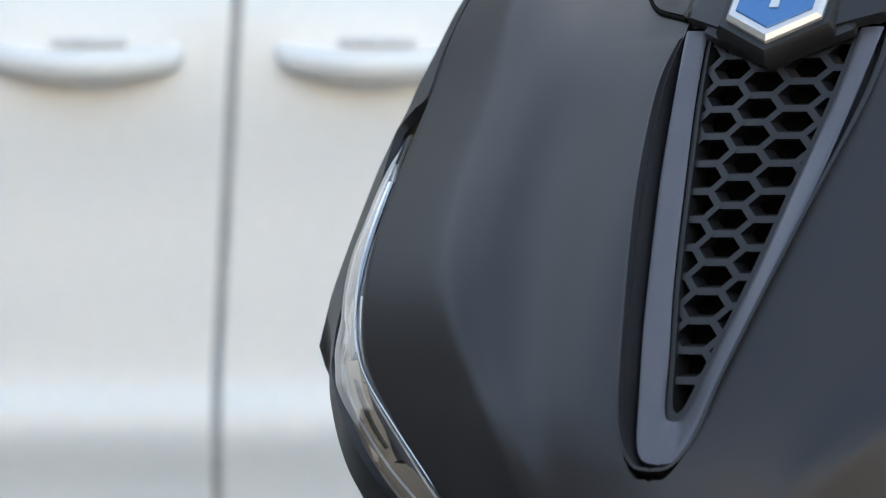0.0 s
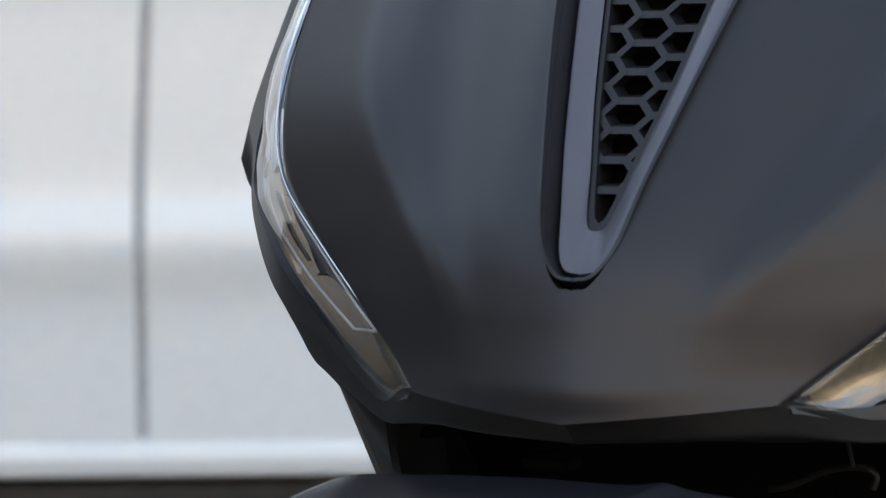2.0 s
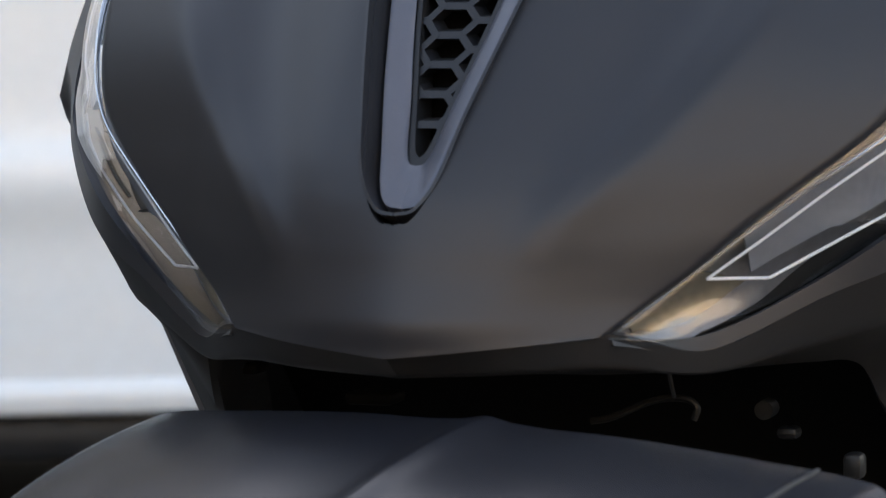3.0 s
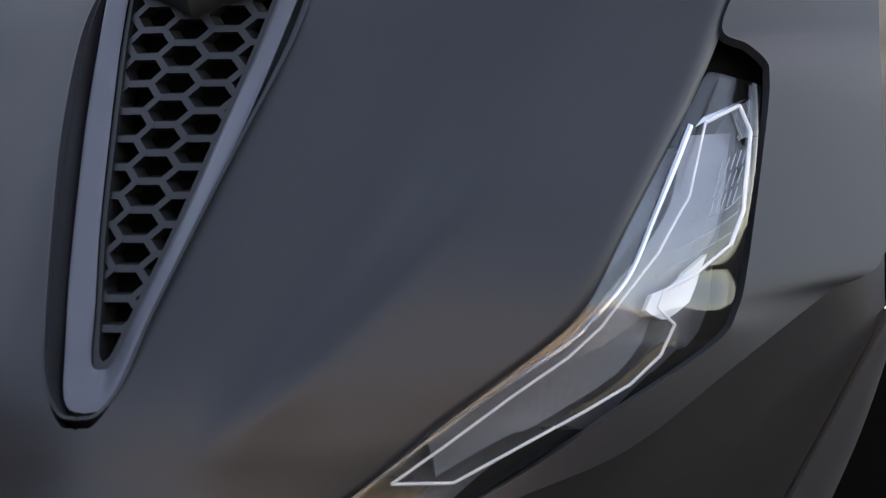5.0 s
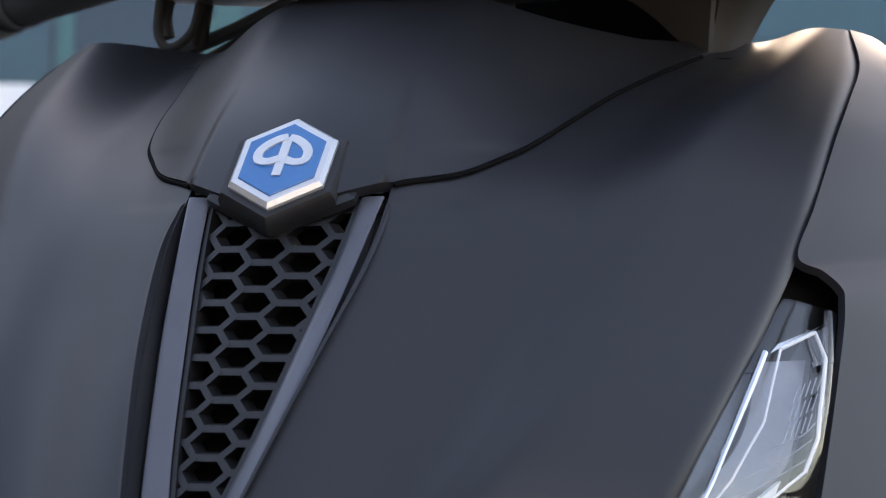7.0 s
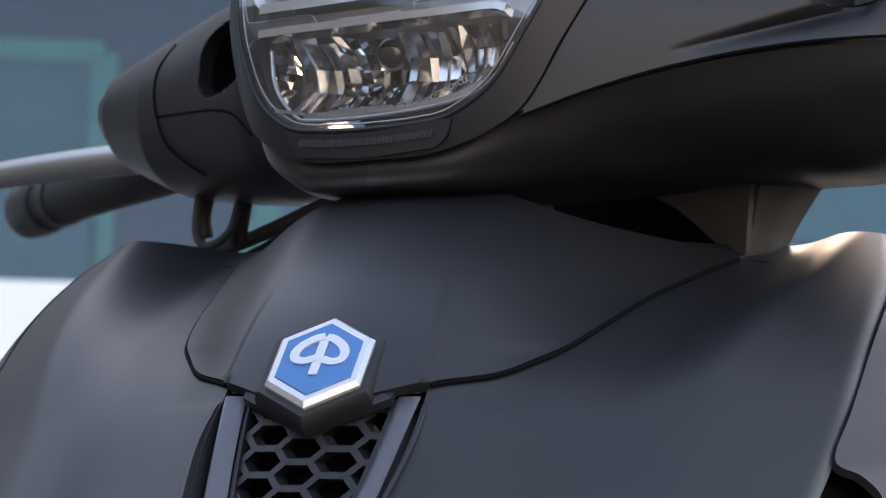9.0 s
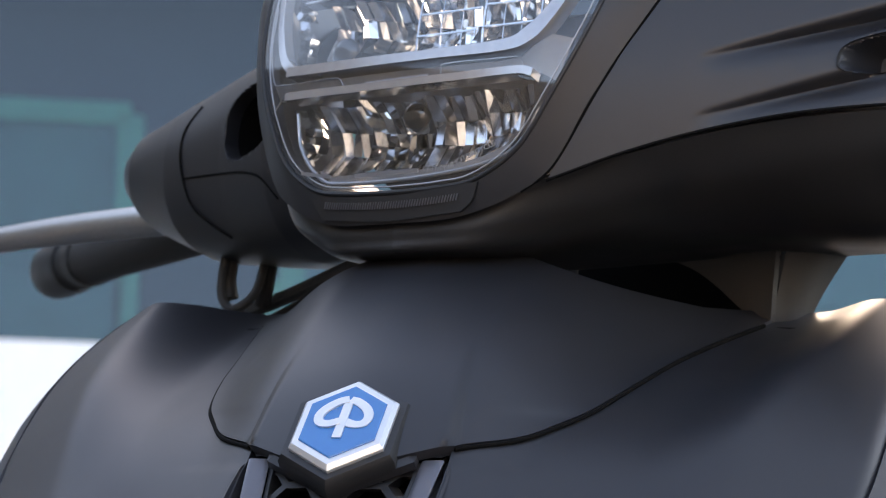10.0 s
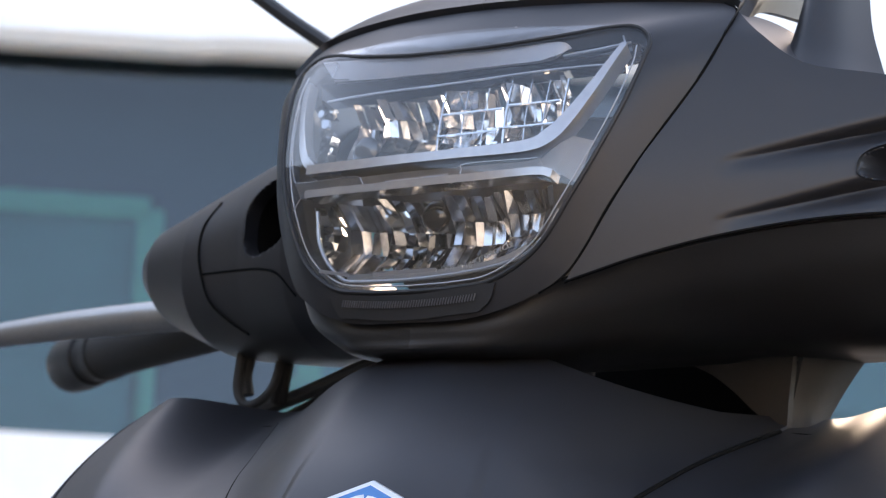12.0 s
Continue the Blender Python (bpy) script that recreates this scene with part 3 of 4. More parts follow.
# ---- handlebar cover and headlamp, turned with the bars ----
head_mid = profile([(.90, .040), (.93, .048), (.9635, .0515), (.996, .0505), (1.025, .0425), (1.045, .0335), (1.055, .0250), (1.065, .0120), (1.08, -.012), (1.10, -.045)])


def head(x, z):
    a = np.abs(x)
    b = np.minimum(a, 0.1)
    return head_mid(z) - 3.4 * b * b - 0.68 * (a - b)


def face(x, z):
    """The lamp's face, flatter than the cover round it."""
    return head_mid(z) - 2.4 * x * x


POCKETS = ((.1545, 1.0072, .014, .0065),)


def pocket(x, z):
    """How far a place lies in the cover's rounded pocket."""
    out = 0
    for cx, cz, w, h in POCKETS:
        q = (np.abs((x - cx) / w)) ** 3 + (np.abs((z - cz - (np.abs(x) - abs(cx)) * 0.3) / h)) ** 3
        v = np.clip((1.12 - q) / 0.5, 0, 1)
        out = out + v * v * (3 - 2 * v)
    return out


def fairing(x, z):
    """The cover's face with its two long dents."""
    a = np.abs(x)
    run = np.clip((a - 0.100) / 0.045, 0, 1) * np.clip((0.165 - a) / 0.012, 0, 1) * (x > 0)
    wide = 0.0025 + 0.035 * np.clip(a - 0.11, 0, 0.06)
    l1 = 1.0015 + (a - 0.1) * 0.36
    l2 = 0.981 + (a - 0.1) * 0.36
    d = np.exp(-((z - l1) / np.where(z > l1, wide * .5, wide * 1.6)) ** 2) + np.exp(-((z - l2) / np.where(z > l2, wide * .5, wide * 1.6)) ** 2)
    return head(x, z) - 0.0075 * run * d - 0.024 * pocket(x, z)


LAMP = [(0, .9568), (.0200, .9576), (.0350, .9603), (.0500, .9708), (.0608, .9890), (.0686, 1.0070), (.0735, 1.0240), (.0757, 1.0390), (.0750, 1.0462), (.0690, 1.0508), (.0600, 1.0510), (.0420, 1.0478), (.0200, 1.0454), (0, 1.0448)]
RIM = [(0, .9462), (.0214, .9467), (.0360, .9498), (.0490, .9556), (.0600, .9650), (.0737, .9925), (.0896, 1.0300), (.0933, 1.0490), (.0918, 1.0600), (.0860, 1.0635), (.0650, 1.0640), (.0300, 1.0640), (0, 1.0640)]
inner, outer = catmull(LAMP, 120), catmull(RIM, 120)
cols = []
for u in np.linspace(0, 1, 18):
    p = inner * (1 - u) + outer * u
    k = u ** (1.7 - 0.7 * ease((inner[:, 1] - 1.035) / 0.01))
    y = face(inner[:, 0], inner[:, 1]) * (1 - k) + head(outer[:, 0], outer[:, 1]) * k
    cols.append(np.stack([p[:, 0], y + 0.0012, p[:, 1]], 1))
part("headlamp_bezel", steered(both(grid_bm(np.array(cols).transpose(1, 0, 2), 0.006))), PAINT, scooter, "satin dark grey headlamp surround")
brow = [Vector((x, float(head(np.array(x), np.array(z))), z)) for x, z in RIM[7:]]
top = [brow] + [[p + Vector((-p.x * k, -y, z)) for p in brow] for k, y, z in ((.03, .014, .009), (.07, .035, .016), (.10, .085, .020))]
part("head_cowl", steered(both(grid_bm(net(top, 30, 24), 0.003))), PAINT, scooter)
part("screen_base", steered(both(grid_bm(net([[(0, -.010, 1.0745), (.030, -.014, 1.0742), (.055, -.026, 1.0720)], [(0, -.014, 1.0830), (.030, -.018, 1.0825), (.056, -.030, 1.0790)], [(0, -.034, 1.092), (.03, -.036, 1.091), (.055, -.045, 1.086)], [(0, -.08, 1.099), (.03, -.08, 1.097), (.05, -.08, 1.090)]], 16, 16), 0.004))), BLACK, scooter, "black plastic screen base")

FAIR = [[(.0574, .9593), (.0737, .9925), (.0896, 1.0300), (.0918, 1.0600)], [(.0820, .9692), (.0920, .9960), (.1000, 1.0300), (.1035, 1.0500)], [(.1060, .9776), (.1130, .9980), (.1180, 1.0220), (.1190, 1.0395)],
        [(.1340, .9845), (.1390, .9990), (.1420, 1.0200), (.1425, 1.0362)], [(.165, .988), (.168, 1.000), (.170, 1.016), (.170, 1.030)], [(.203, .988), (.204, .995), (.204, 1.004), (.203, 1.012)]]
part("fairing", steered(grid_bm(sheet(fairing, FAIR, 190, 110, 0.0005), 0.003)), PAINT, scooter)
# black patch laid in the pocket, painting the shade of its inside
for cx, cz, w, h in POCKETS:
    rings = []
    for r in np.linspace(0.02, 1.035, 16):
        t = np.linspace(0, 2 * math.pi, 49)
        c, n = np.cos(t), np.sin(t)
        px = cx + w * r * np.sign(c) * np.abs(c) ** (2 / 3)
        pz = cz + h * r * np.sign(n) * np.abs(n) ** (2 / 3) + (np.abs(px) - abs(cx)) * 0.3
        rings.append(np.stack([px, fairing(px, pz) + 0.0016, pz], 1))
    part("fairing_slot_shade", steered(grid_bm(np.array(rings))), BLACK, scooter)
edge = [f[-1] for f in FAIR]
roof = [[(x, float(head(np.array(x), np.array(z))), z) for x, z in edge], [(x, float(head(np.array(x), np.array(z))) - .03, z + .001) for x, z in edge], [(x, float(head(np.array(x), np.array(z))) - .09, z - .004) for x, z in edge]]
bm = grid_bm(net(roof, 30, 16), 0.003)
part("fairing_top", steered(bm), PAINT, scooter)
COVER = [[(0, .0470, .9515), (0, .0490, .9415), (0, .0420, .9357), (0, -.02, .937)], [(.0300, .0440, .9525), (.0300, .0450, .9425), (.0290, .0340, .9365), (.026, -.03, .938)],
         [(.0574, .0370, .9615), (.0560, .0280, .9480), (.0520, .0000, .9415), (.045, -.06, .943)], [(.0914, .0234, .9715), (.0870, .0060, .9570), (.0750, -.0300, .9470), (.065, -.09, .948)],
         [(.1219, .0015, .9808), (.1160, -.0130, .9630), (.1000, -.0480, .9480), (.09, -.11, .949)], [(.1650, -.0270, .9866), (.1610, -.0340, .9700), (.1450, -.0550, .9500), (.13, -.11, .951)],
         [(.2030, -.0530, .9868), (.2020, -.0550, .9750), (.1980, -.0650, .9630), (.19, -.11, .963)]]
part("lower_shroud", steered(joined(grid_bm(net([r[::-1] for r in COVER], 24, 90).transpose(1, 0, 2), 0.003), mirrored(grid_bm(net([r[::-1] for r in COVER[:3]] + [[(.058, -.05, .946), (.066, -.015, .948), (.071, .008, .956), (.074, .014, .970)]], 24, 50).transpose(1, 0, 2), 0.003)))), SHROUD, scooter, "dark lower half of the handlebar cover")
bm = bmesh.new()
bmesh.ops.create_uvsphere(bm, u_segments=40, v_segments=24, radius=1)
for v in bm.verts:
    v.co = Vector([math.copysign(abs(c) ** .72, c) * s for c, s in zip(v.co, (.0135, .048, .0245))]) + Vector((.1985, -.098, .9810))
part("pod_end", steered(bm), PAINT, scooter, "rounded end of the switch housing")
# switch housing on the other bar: a blunt barrel with a deep slot
STATION = [-.2225, -.2215, -.2190, -.2120, -.2000, -.1680, -.1270, -.0950, -.0600]
pod_f = lambda x: np.interp(x, STATION, [-.080, -.070, -.062, -.052, -.041, -.025, -.009, .005, .016])
pod_t = lambda x: np.interp(x, STATION, [.9950, 1.0000, 1.0030, 1.0068, 1.0112, 1.0180, 1.0272, 1.0330, 1.0360])
pod_b = lambda x: np.interp(x, STATION, [.9890, .9840, .9790, .9720, .9640, .9530, .9480, .9460, .9460])


def pod(x, z):
    """The housing's front, and its slot."""
    h = (pod_t(x) - pod_b(x)) / 2
    q = np.minimum(np.abs((z - (pod_t(x) + pod_b(x)) / 2) / h), 1)
    w = np.abs((x + .1060) / .0165) ** 3 + np.abs((z - .9985 - (x + .1060) * .20) / .0135) ** 3
    return pod_f(x) - 0.045 * (1 - (1 - q ** 2.4) ** (1 / 2.4)) - 0.026 * ease((1.15 - w) / 0.45)


xs_pod = np.concatenate([np.linspace(-.2225, -.205, 24), np.linspace(-.2045, -.06, 230)])
g = []
for q in np.sin(np.linspace(-math.pi / 2, math.pi / 2, 150)):
    z = (pod_t(xs_pod) + pod_b(xs_pod)) / 2 + q * (pod_t(xs_pod) - pod_b(xs_pod)) / 2
    g.append(np.stack([xs_pod, pod(xs_pod, z), z], 1))
g = [g[0] + np.array((0, -.05, .004))] + g + [g[-1] + np.array((0, -.05, -.004))]
housing = part("switch_housing", steered(grid_bm(np.array(g))), PAINT, scooter, "satin dark grey switch housing with a deep slot")
# near-black patch on the slot's floor paints the shade inside it
t = np.linspace(0, 2 * math.pi, 49)
rings = []
for r in np.linspace(0.02, 0.99, 14):
    px = -.1060 + .0165 * r * np.sign(np.cos(t)) * np.abs(np.cos(t)) ** (2 / 3)
    pz = .9985 + .0135 * r * np.sign(np.sin(t)) * np.abs(np.sin(t)) ** (2 / 3) + (px + .1060) * .20
    rings.append(np.stack([px, pod(px, pz) + .0014, pz], 1))
part("slot", steered(grid_bm(np.array(rings))), VOID, housing)
part("joint", steered(tube(onto(pod, [(-.1480, 1.0090), (-.1545, 1.0000), (-.1555, .9900), (-.1530, .9800), (-.1490, .9695), (-.1400, .9620), (-.1310, .9565)], .0002), .0006, 6, 60)), VOID, housing)
part("joint", steered(tube(onto(pod, [(-.1530, .9802), (-.1400, .9798), (-.1230, .9790), (-.1090, .9778), (-.0970, .9745), (-.0880, .9660)], .0002), .0005, 6, 40)), VOID, housing)

# grips and levers
GRIP = [(.195, -.085, .972), (.28, -.13, .971), (.36, -.178, .9705)]
ALU = material("cast_aluminium", (0.42, 0.42, 0.42), 0.38, 0.9, 0.1, 500, wear=0.06)
for sx in (1, -1):
    fl = (lambda b: b) if sx == 1 else mirrored
    grip = part("grip", steered(fl(tube(GRIP, [.0115, .0115, .0118], 24, 20))), RUBBER, scooter, "black rubber grip")
    part("grip_collar", steered(fl(tube([(.315, -.1505, .971), (.323, -.1552, .971)], .0126, 24, 4))), BLACK, grip)
    part("grip_end", steered(fl(tube([(.335, -.1625, .971), (.3355, -.1628, .971), (.361, -.179, .9705), (.363, -.1802, .9705)], [.0122, .0134, .0134, .0120], 24, 6))), BLACK, grip)
    lever = tube([(.190, -.052, .9725), (.2304, -.066, .9735), (.2858, -.088, .9738), (.3565, -.118, .9730), (.380, -.129, .9727)], [.0066, .0066, .0062, .0050, .0046], 16, 40)
    bmesh.ops.scale(lever, vec=(1, .6, 1), space=Matrix.Translation((0, .09, 0)), verts=lever.verts)
    part("brake_lever", steered(fl(lever)), ALU, scooter, "bare aluminium brake lever")
    part("mirror_stem", steered(fl(tube([(.125, -.075, 1.068), (.140, -.08, 1.080), (.165, -.08, 1.0955), (.19, -.08, 1.112)], .0032, 10, 12))), BLACK, scooter)
hump = [[(.0765, -.075, 1.050), (.0830, -.055, 1.050), (.097, -.055, 1.048), (.1100, -.07, 1.0470), (.098, -.09, 1.047)], [(.0765, -.075, 1.062), (.0825, -.056, 1.062), (.092, -.056, 1.062), (.1020, -.07, 1.062), (.0905, -.09, 1.062)], [(.0765, -.075, 1.080), (.0800, -.060, 1.080), (.086, -.060, 1.080), (.0930, -.07, 1.079), (.0815, -.09, 1.079)], [(.0700, -.075, 1.10), (.0740, -.064, 1.10), (.077, -.062, 1.10), (.083, -.070, 1.10), (.072, -.09, 1.10)]]
bm = grid_bm(net(hump, 20, 16), 0.003)
part("stem_boot", steered(mirrored(bm)), PAINT, scooter)
hump = [[(.096, -.05, 1.034), (.099, -.022, 1.035), (.112, -.008, 1.035), (.127, -.016, 1.035), (.136, -.04, 1.034)], [(.098, -.055, 1.047), (.101, -.029, 1.047), (.111, -.018, 1.047), (.122, -.024, 1.047), (.1290, -.045, 1.047)],
        [(.100, -.06, 1.062), (.102, -.036, 1.062), (.110, -.026, 1.062), (.118, -.031, 1.062), (.1225, -.05, 1.062)], [(.100, -.066, 1.088), (.102, -.046, 1.088), (.108, -.038, 1.088), (.113, -.042, 1.088), (.116, -.058, 1.088)]]
part("stem_boot", steered(grid_bm(net(hump, 24, 20), 0.003)), PAINT, scooter)

for pts in (RIM[3:10], [f[0] for f in FAIR]):
    part("cover_joint", steered(tube(onto(head, pts, .0006), .0006, 6, 50)), VOID, scooter)
# added black plate that blocks light and view through the neck gap
part("neck_gap_plate", steered(grid_bm(net([[(-.065, -.14, z), (.00, -.12, z), (.070, -.115, z)] for z in (.88, .92, .965)], 8, 8), .004)), VOID, scooter)

# neck between cover and shield
arch = [[(-.0062, .9523), (.0210, .9496), (.0400, .9440), (.0523, .9364), (.0627, .9278), (.0756, .9195)], [(-.0035, .9545), (.0230, .9545), (.0460, .9500), (.0600, .9450), (.0690, .9395), (.0780, .9330)], [(0, .9570), (.0251, .9600), (.0520, .9570), (.0660, .9555), (.0745, .9545), (.0815, .9540)]]
neck = part("neck_cover", steered(grid_bm(net([[(x, -.080 + .003 * k, z) for x, z in row] for k, row in enumerate(arch)], 40, 14), 0.003)), TEXTURED, scooter, "grained grey-black plastic neck cover")
cheek = [[(.0760, -.081, .9050), (.0770, -.094, .9050), (.0690, -.112, .9060)], [(.0760, -.081, .9200), (.0775, -.094, .9205), (.0722, -.112, .9215)], [(.0772, -.081, .9300), (.0805, -.094, .9310), (.0775, -.112, .9325)], [(.0808, -.080, .9435), (.0865, -.093, .9440), (.0860, -.112, .9450)], [(.0840, -.078, .9550), (.0935, -.092, .9550), (.0950, -.112, .9560)]]
part("cheek", steered(grid_bm(net(cheek, 14, 24), 0.003)), TEXTURED, neck)
part("steering_stem", tube([(0, -.19, .955), (0, -.18, .90), (0, -.14, .70)], .022, 16, 8), BLACK, scooter)

# cables under the cover
for pts, r in (([(-.060, -.02, .944), (-.0807, -.03, .9425), (-.13, -.06, .938), (-.1834, -.09, .9335)], .0030), ([(-.055, -.02, .941), (-.0751, -.03, .9395), (-.12, -.06, .935), (-.1655, -.09, .9305)], .0030),
               ([(-.1555, -.05, .955), (-.1570, -.05, .9387), (-.1508, -.05, .9323), (-.1398, -.05, .9382), (-.1347, -.05, .953)], .0018), ([(-.1555, -.055, .956), (-.1580, -.055, .945), (-.1565, -.055, .937)], .0034), ([(-.1360, -.055, .956), (-.1380, -.055, .945), (-.1440, -.06, .935)], .0034)):
    part("cable", steered(tube(pts, r, 10, 20)), RUBBER, scooter)

# headlamp
CHROME_DARK = material("dim_chrome", (0.74, 0.74, 0.74), 0.10, 1.0, 0.2, 400, wear=0.05)
CHROME_SMOKED = material("smoked_chrome", (0.62, 0.62, 0.63), 0.14, 1.0, 0.2, 400)
LAMP_GLASS = material("dark_lamp_glass", (0.010, 0.010, 0.012), 0.06, 0, 0.1, 300, coat=1.0)
SMOKE = material("smoked_housing", (0.11, 0.11, 0.115), 0.25, 0.3, 0.2, 500)
BAND = material("grey_lamp_band", (0.20, 0.20, 0.21), 0.28, 0.2, 0.1, 400)
shrunk = lambda k: [(x * k, 1.0 + (z - 1.0) * k) for x, z in LAMP]
tub = grid_bm(np.stack([onto(face, catmull(LAMP, 60)), onto(face, catmull(shrunk(.97), 60), -.012), onto(face, catmull(shrunk(.96), 60), -.042)], 1), 0.001)
headlamp = part("headlamp", steered(both(tub)), SMOKE, scooter, "two-storey clear headlamp with chrome reflectors")
part("headlamp_back", steered(both(grid_bm(sheet(face, [[(0, z) for _, z in LAMP], shrunk(.97)], 12, 40, -.040), .001))), SMOKE, headlamp)
lens = part("headlamp_lens", steered(both(grid_bm(sheet(face, [[(0, z) for _, z in LAMP], LAMP], 40, 80, 0.0012), 0.0012))), GLASS, headlamp, "clear headlamp lens")
lens.visible_shadow = False


def cup(corner, deep, nx, nz, jitter, lift=.010):
    """A reflector of flat facets in a hollow; its corners go round from the lower one on the lamp's right."""
    a, b, c, d = (np.array(p) for p in corner)
    bm = bmesh.new()
    for i in range(nx):
        for j in range(nz):
            ta, tb = random.uniform(-jitter, jitter), random.uniform(-jitter, jitter)
            quad = []
            u0, v0 = (i + .5) / nx, (j + .5) / nz
            base = 1 - min(1.0, (2 * u0 - 1) ** 2 * .75 + (2 * v0 - 1) ** 2 * .6)
            su, sv = -6 * (u0 - .5) / nx, -4.8 * (v0 - .5) / nz
            for du, dv in ((-.5, -.5), (.5, -.5), (.5, .5), (-.5, .5)):
                u, v = u0 + du / nx, v0 + dv / nz
                p = (a * (1 - u) + b * u) * (1 - v) + (d * (1 - u) + c * u) * v
                quad.append(bm.verts.new((p[0], float(face(p[0], p[1])) - lift - deep * (base + su * du + sv * dv) + ta * du + tb * dv, p[1])))
            bm.faces.new(quad)
    return bm


for corner, deep, nx, nz, mat in (
        (((-.0590, 1.0062), (-.0530, 1.0062), (-.0640, 1.0385), (-.0760, 1.0410)), .008, 3, 9, CHROME_DARK),
        (((-.0396, 1.0052), (-.0270, 1.0050), (-.0330, 1.0308), (-.0457, 1.0306)), .012, 8, 3, CHROME_SMOKED),
        (((-.0268, 1.0050), (-.0016, 1.0045), (-.0021, 1.0315), (-.0328, 1.0308)), .020, 12, 4, CHROME_DARK),
        (((.0000, 1.0055), (.0262, 1.0062), (.0230, 1.0324), (-.0003, 1.0312)), .012, 9, 4, CHROME_DARK),
        (((.0272, 1.0064), (.0465, 1.0075), (.0452, 1.0342), (.0238, 1.0324)), .012, 9, 4, CHROME_DARK),
        (((-.0512, .9745), (-.0420, .9722), (-.0438, .9916), (-.0566, .9925)), .009, 4, 6, CHROME_DARK),
        (((-.0386, .9668), (-.0180, .9666), (-.0198, .9917), (-.0409, .9919)), .016, 9, 3, CHROME_SMOKED),
        (((-.0176, .9666), (.0094, .9664), (.0078, .9916), (-.0196, .9917)), .018, 11, 5, CHROME_DARK),
        (((.0098, .9664), (.0316, .9686), (.0302, .9926), (.0080, .9916)), .012, 9, 3, CHROME_SMOKED),
        (((.0320, .9688), (.0442, .9760), (.0480, .9940), (.0304, .9926)), .010, 7, 3, CHROME_SMOKED)):
    part("reflector", steered(cup(corner, deep, nx, nz, .0030)), mat, headlamp, "faceted chrome reflector", smooth=False)
for x0, x1, z0, z1 in ((-.0016, .0250, 1.0048, 1.0312), (.0250, .0462, 1.0062, 1.0335)):
    for q in (.05, .36, .67):
        z = z0 + (z1 - z0) * q
        part("louvre", steered(tube(onto(face, [(x0 + .001, z - .0004), ((x0 + x1) / 2, z - .0001), (x1 - .001, z + .0006)], -.0085), .0005, 6, 10)), CHROME, headlamp)
    for q in (0, .36, .68, 1):
        x = x0 + (x1 - x0) * q
        part("louvre", steered(tube(onto(face, [(x + .0022, z0), (x + .0006, (z0 + z1) / 2), (x - .0004, z1)], -.0090), .0005 if q in (0, 1) else .0003, 6, 10)), CHROME, headlamp)
for cx, cz, r in ((-.0375, 1.0120, .0060), (.0005, .9855, .0058)):
    bm = bmesh.new()
    bmesh.ops.create_uvsphere(bm, u_segments=24, v_segments=12, radius=r)
    bmesh.ops.scale(bm, vec=(1, .55, 1), verts=bm.verts)
    bmesh.ops.translate(bm, vec=(cx, float(face(cx, cz)) - .014, cz), verts=bm.verts)
    part("projector", steered(bm), LAMP_GLASS, headlamp, "dark lamp lens")


def strip(pts, w, lift, thick, mat, name, label="", smooth=True):
    """A flat band of width w that follows the lens, round its points or straight between them."""
    n = 60
    if smooth:
        a = catmull(pts, n)
    else:
        k = np.linspace(0, len(pts) - 1, n)
        a = np.stack([np.interp(k, range(len(pts)), [p[m] for p in pts]) for m in (0, 1)], 1)
    d = np.gradient(a, axis=0)
    d /= np.linalg.norm(d, axis=1, keepdims=True)
    w = np.interp(np.linspace(0, 1, n), np.linspace(0, 1, len(np.atleast_1d(w))), np.atleast_1d(w))[:, None]
    nn = np.stack([-d[:, 1], d[:, 0]], 1) * w / 2
    g = np.stack([onto(face, a - nn, lift), onto(face, a + nn, lift)], 1)
    return part(name, steered(grid_bm(g, thick)), mat, headlamp, label)


def between(low, high, lift, tilt, thick, mat, name, label=""):
    """A plate between two broken lines behind the lens."""
    k = np.linspace(0, 1, 50)
    rows = []
    for pts, y in ((low, lift), (high, lift + tilt)):
        q = np.linspace(0, 1, len(pts))
        rows.append(onto(face, np.stack([np.interp(k, q, [p[m] for p in pts]) for m in (0, 1)], 1), y))
    return part(name, steered(grid_bm(np.stack(rows, 1), thick)), mat, headlamp, label)


SATIN = material("satin_strip", (0.42, 0.43, 0.45), 0.14, 0.6, 0.10, 300)
TOPBAND = material("grey_top_band", (0.30, 0.31, 0.34), 0.34, 0.3, 0.08, 400)
strip([(-.0710, 1.0398), (-.0671, 1.0255), (-.0600, 1.0105), (-.0520, 1.0040)], [.0026, .0030, .0036, .0036], -.006, .004, SATIN, "light_bar", "satin silver light bar")
strip([(-.0510, 1.0026), (-.0278, 1.0022), (-.0060, 1.0024), (.0148, 1.0029), (.0405, 1.0044), (.0490, 1.0080), (.0546, 1.0149), (.0607, 1.0267), (.0665, 1.0405)], [.0036, .0036, .0034, .0034, .0042, .0056, .0048, .0034, .0020], -.006, .008, SATIN, "light_bar", "satin silver light bar")
strip([(-.0498, .9940), (-.0127, .9937), (.0229, .9947), (.0460, .9960), (.0520, .9950)], .0028, -.006, .008, SATIN, "light_bar", "satin silver light bar")
between([(-.064, .9955), (-.03, .9955), (.018, .9962), (.050, .9975), (.0600, .9960)], [(-.066, 1.0012), (-.03, 1.0003), (.018, 1.0010), (.040, 1.0018), (.0620, 1.0050)], -.007, .0015, .003, BAND, "centre_band")
between([(.0430, 1.0005), (.0520, .9975), (.0592, .9935)], [(.0500, 1.0072), (.0570, 1.0100), (.0650, 1.0080)], -.0065, .004, .003, SATIN, "corner_flare", "bright satin corner of the light bars")
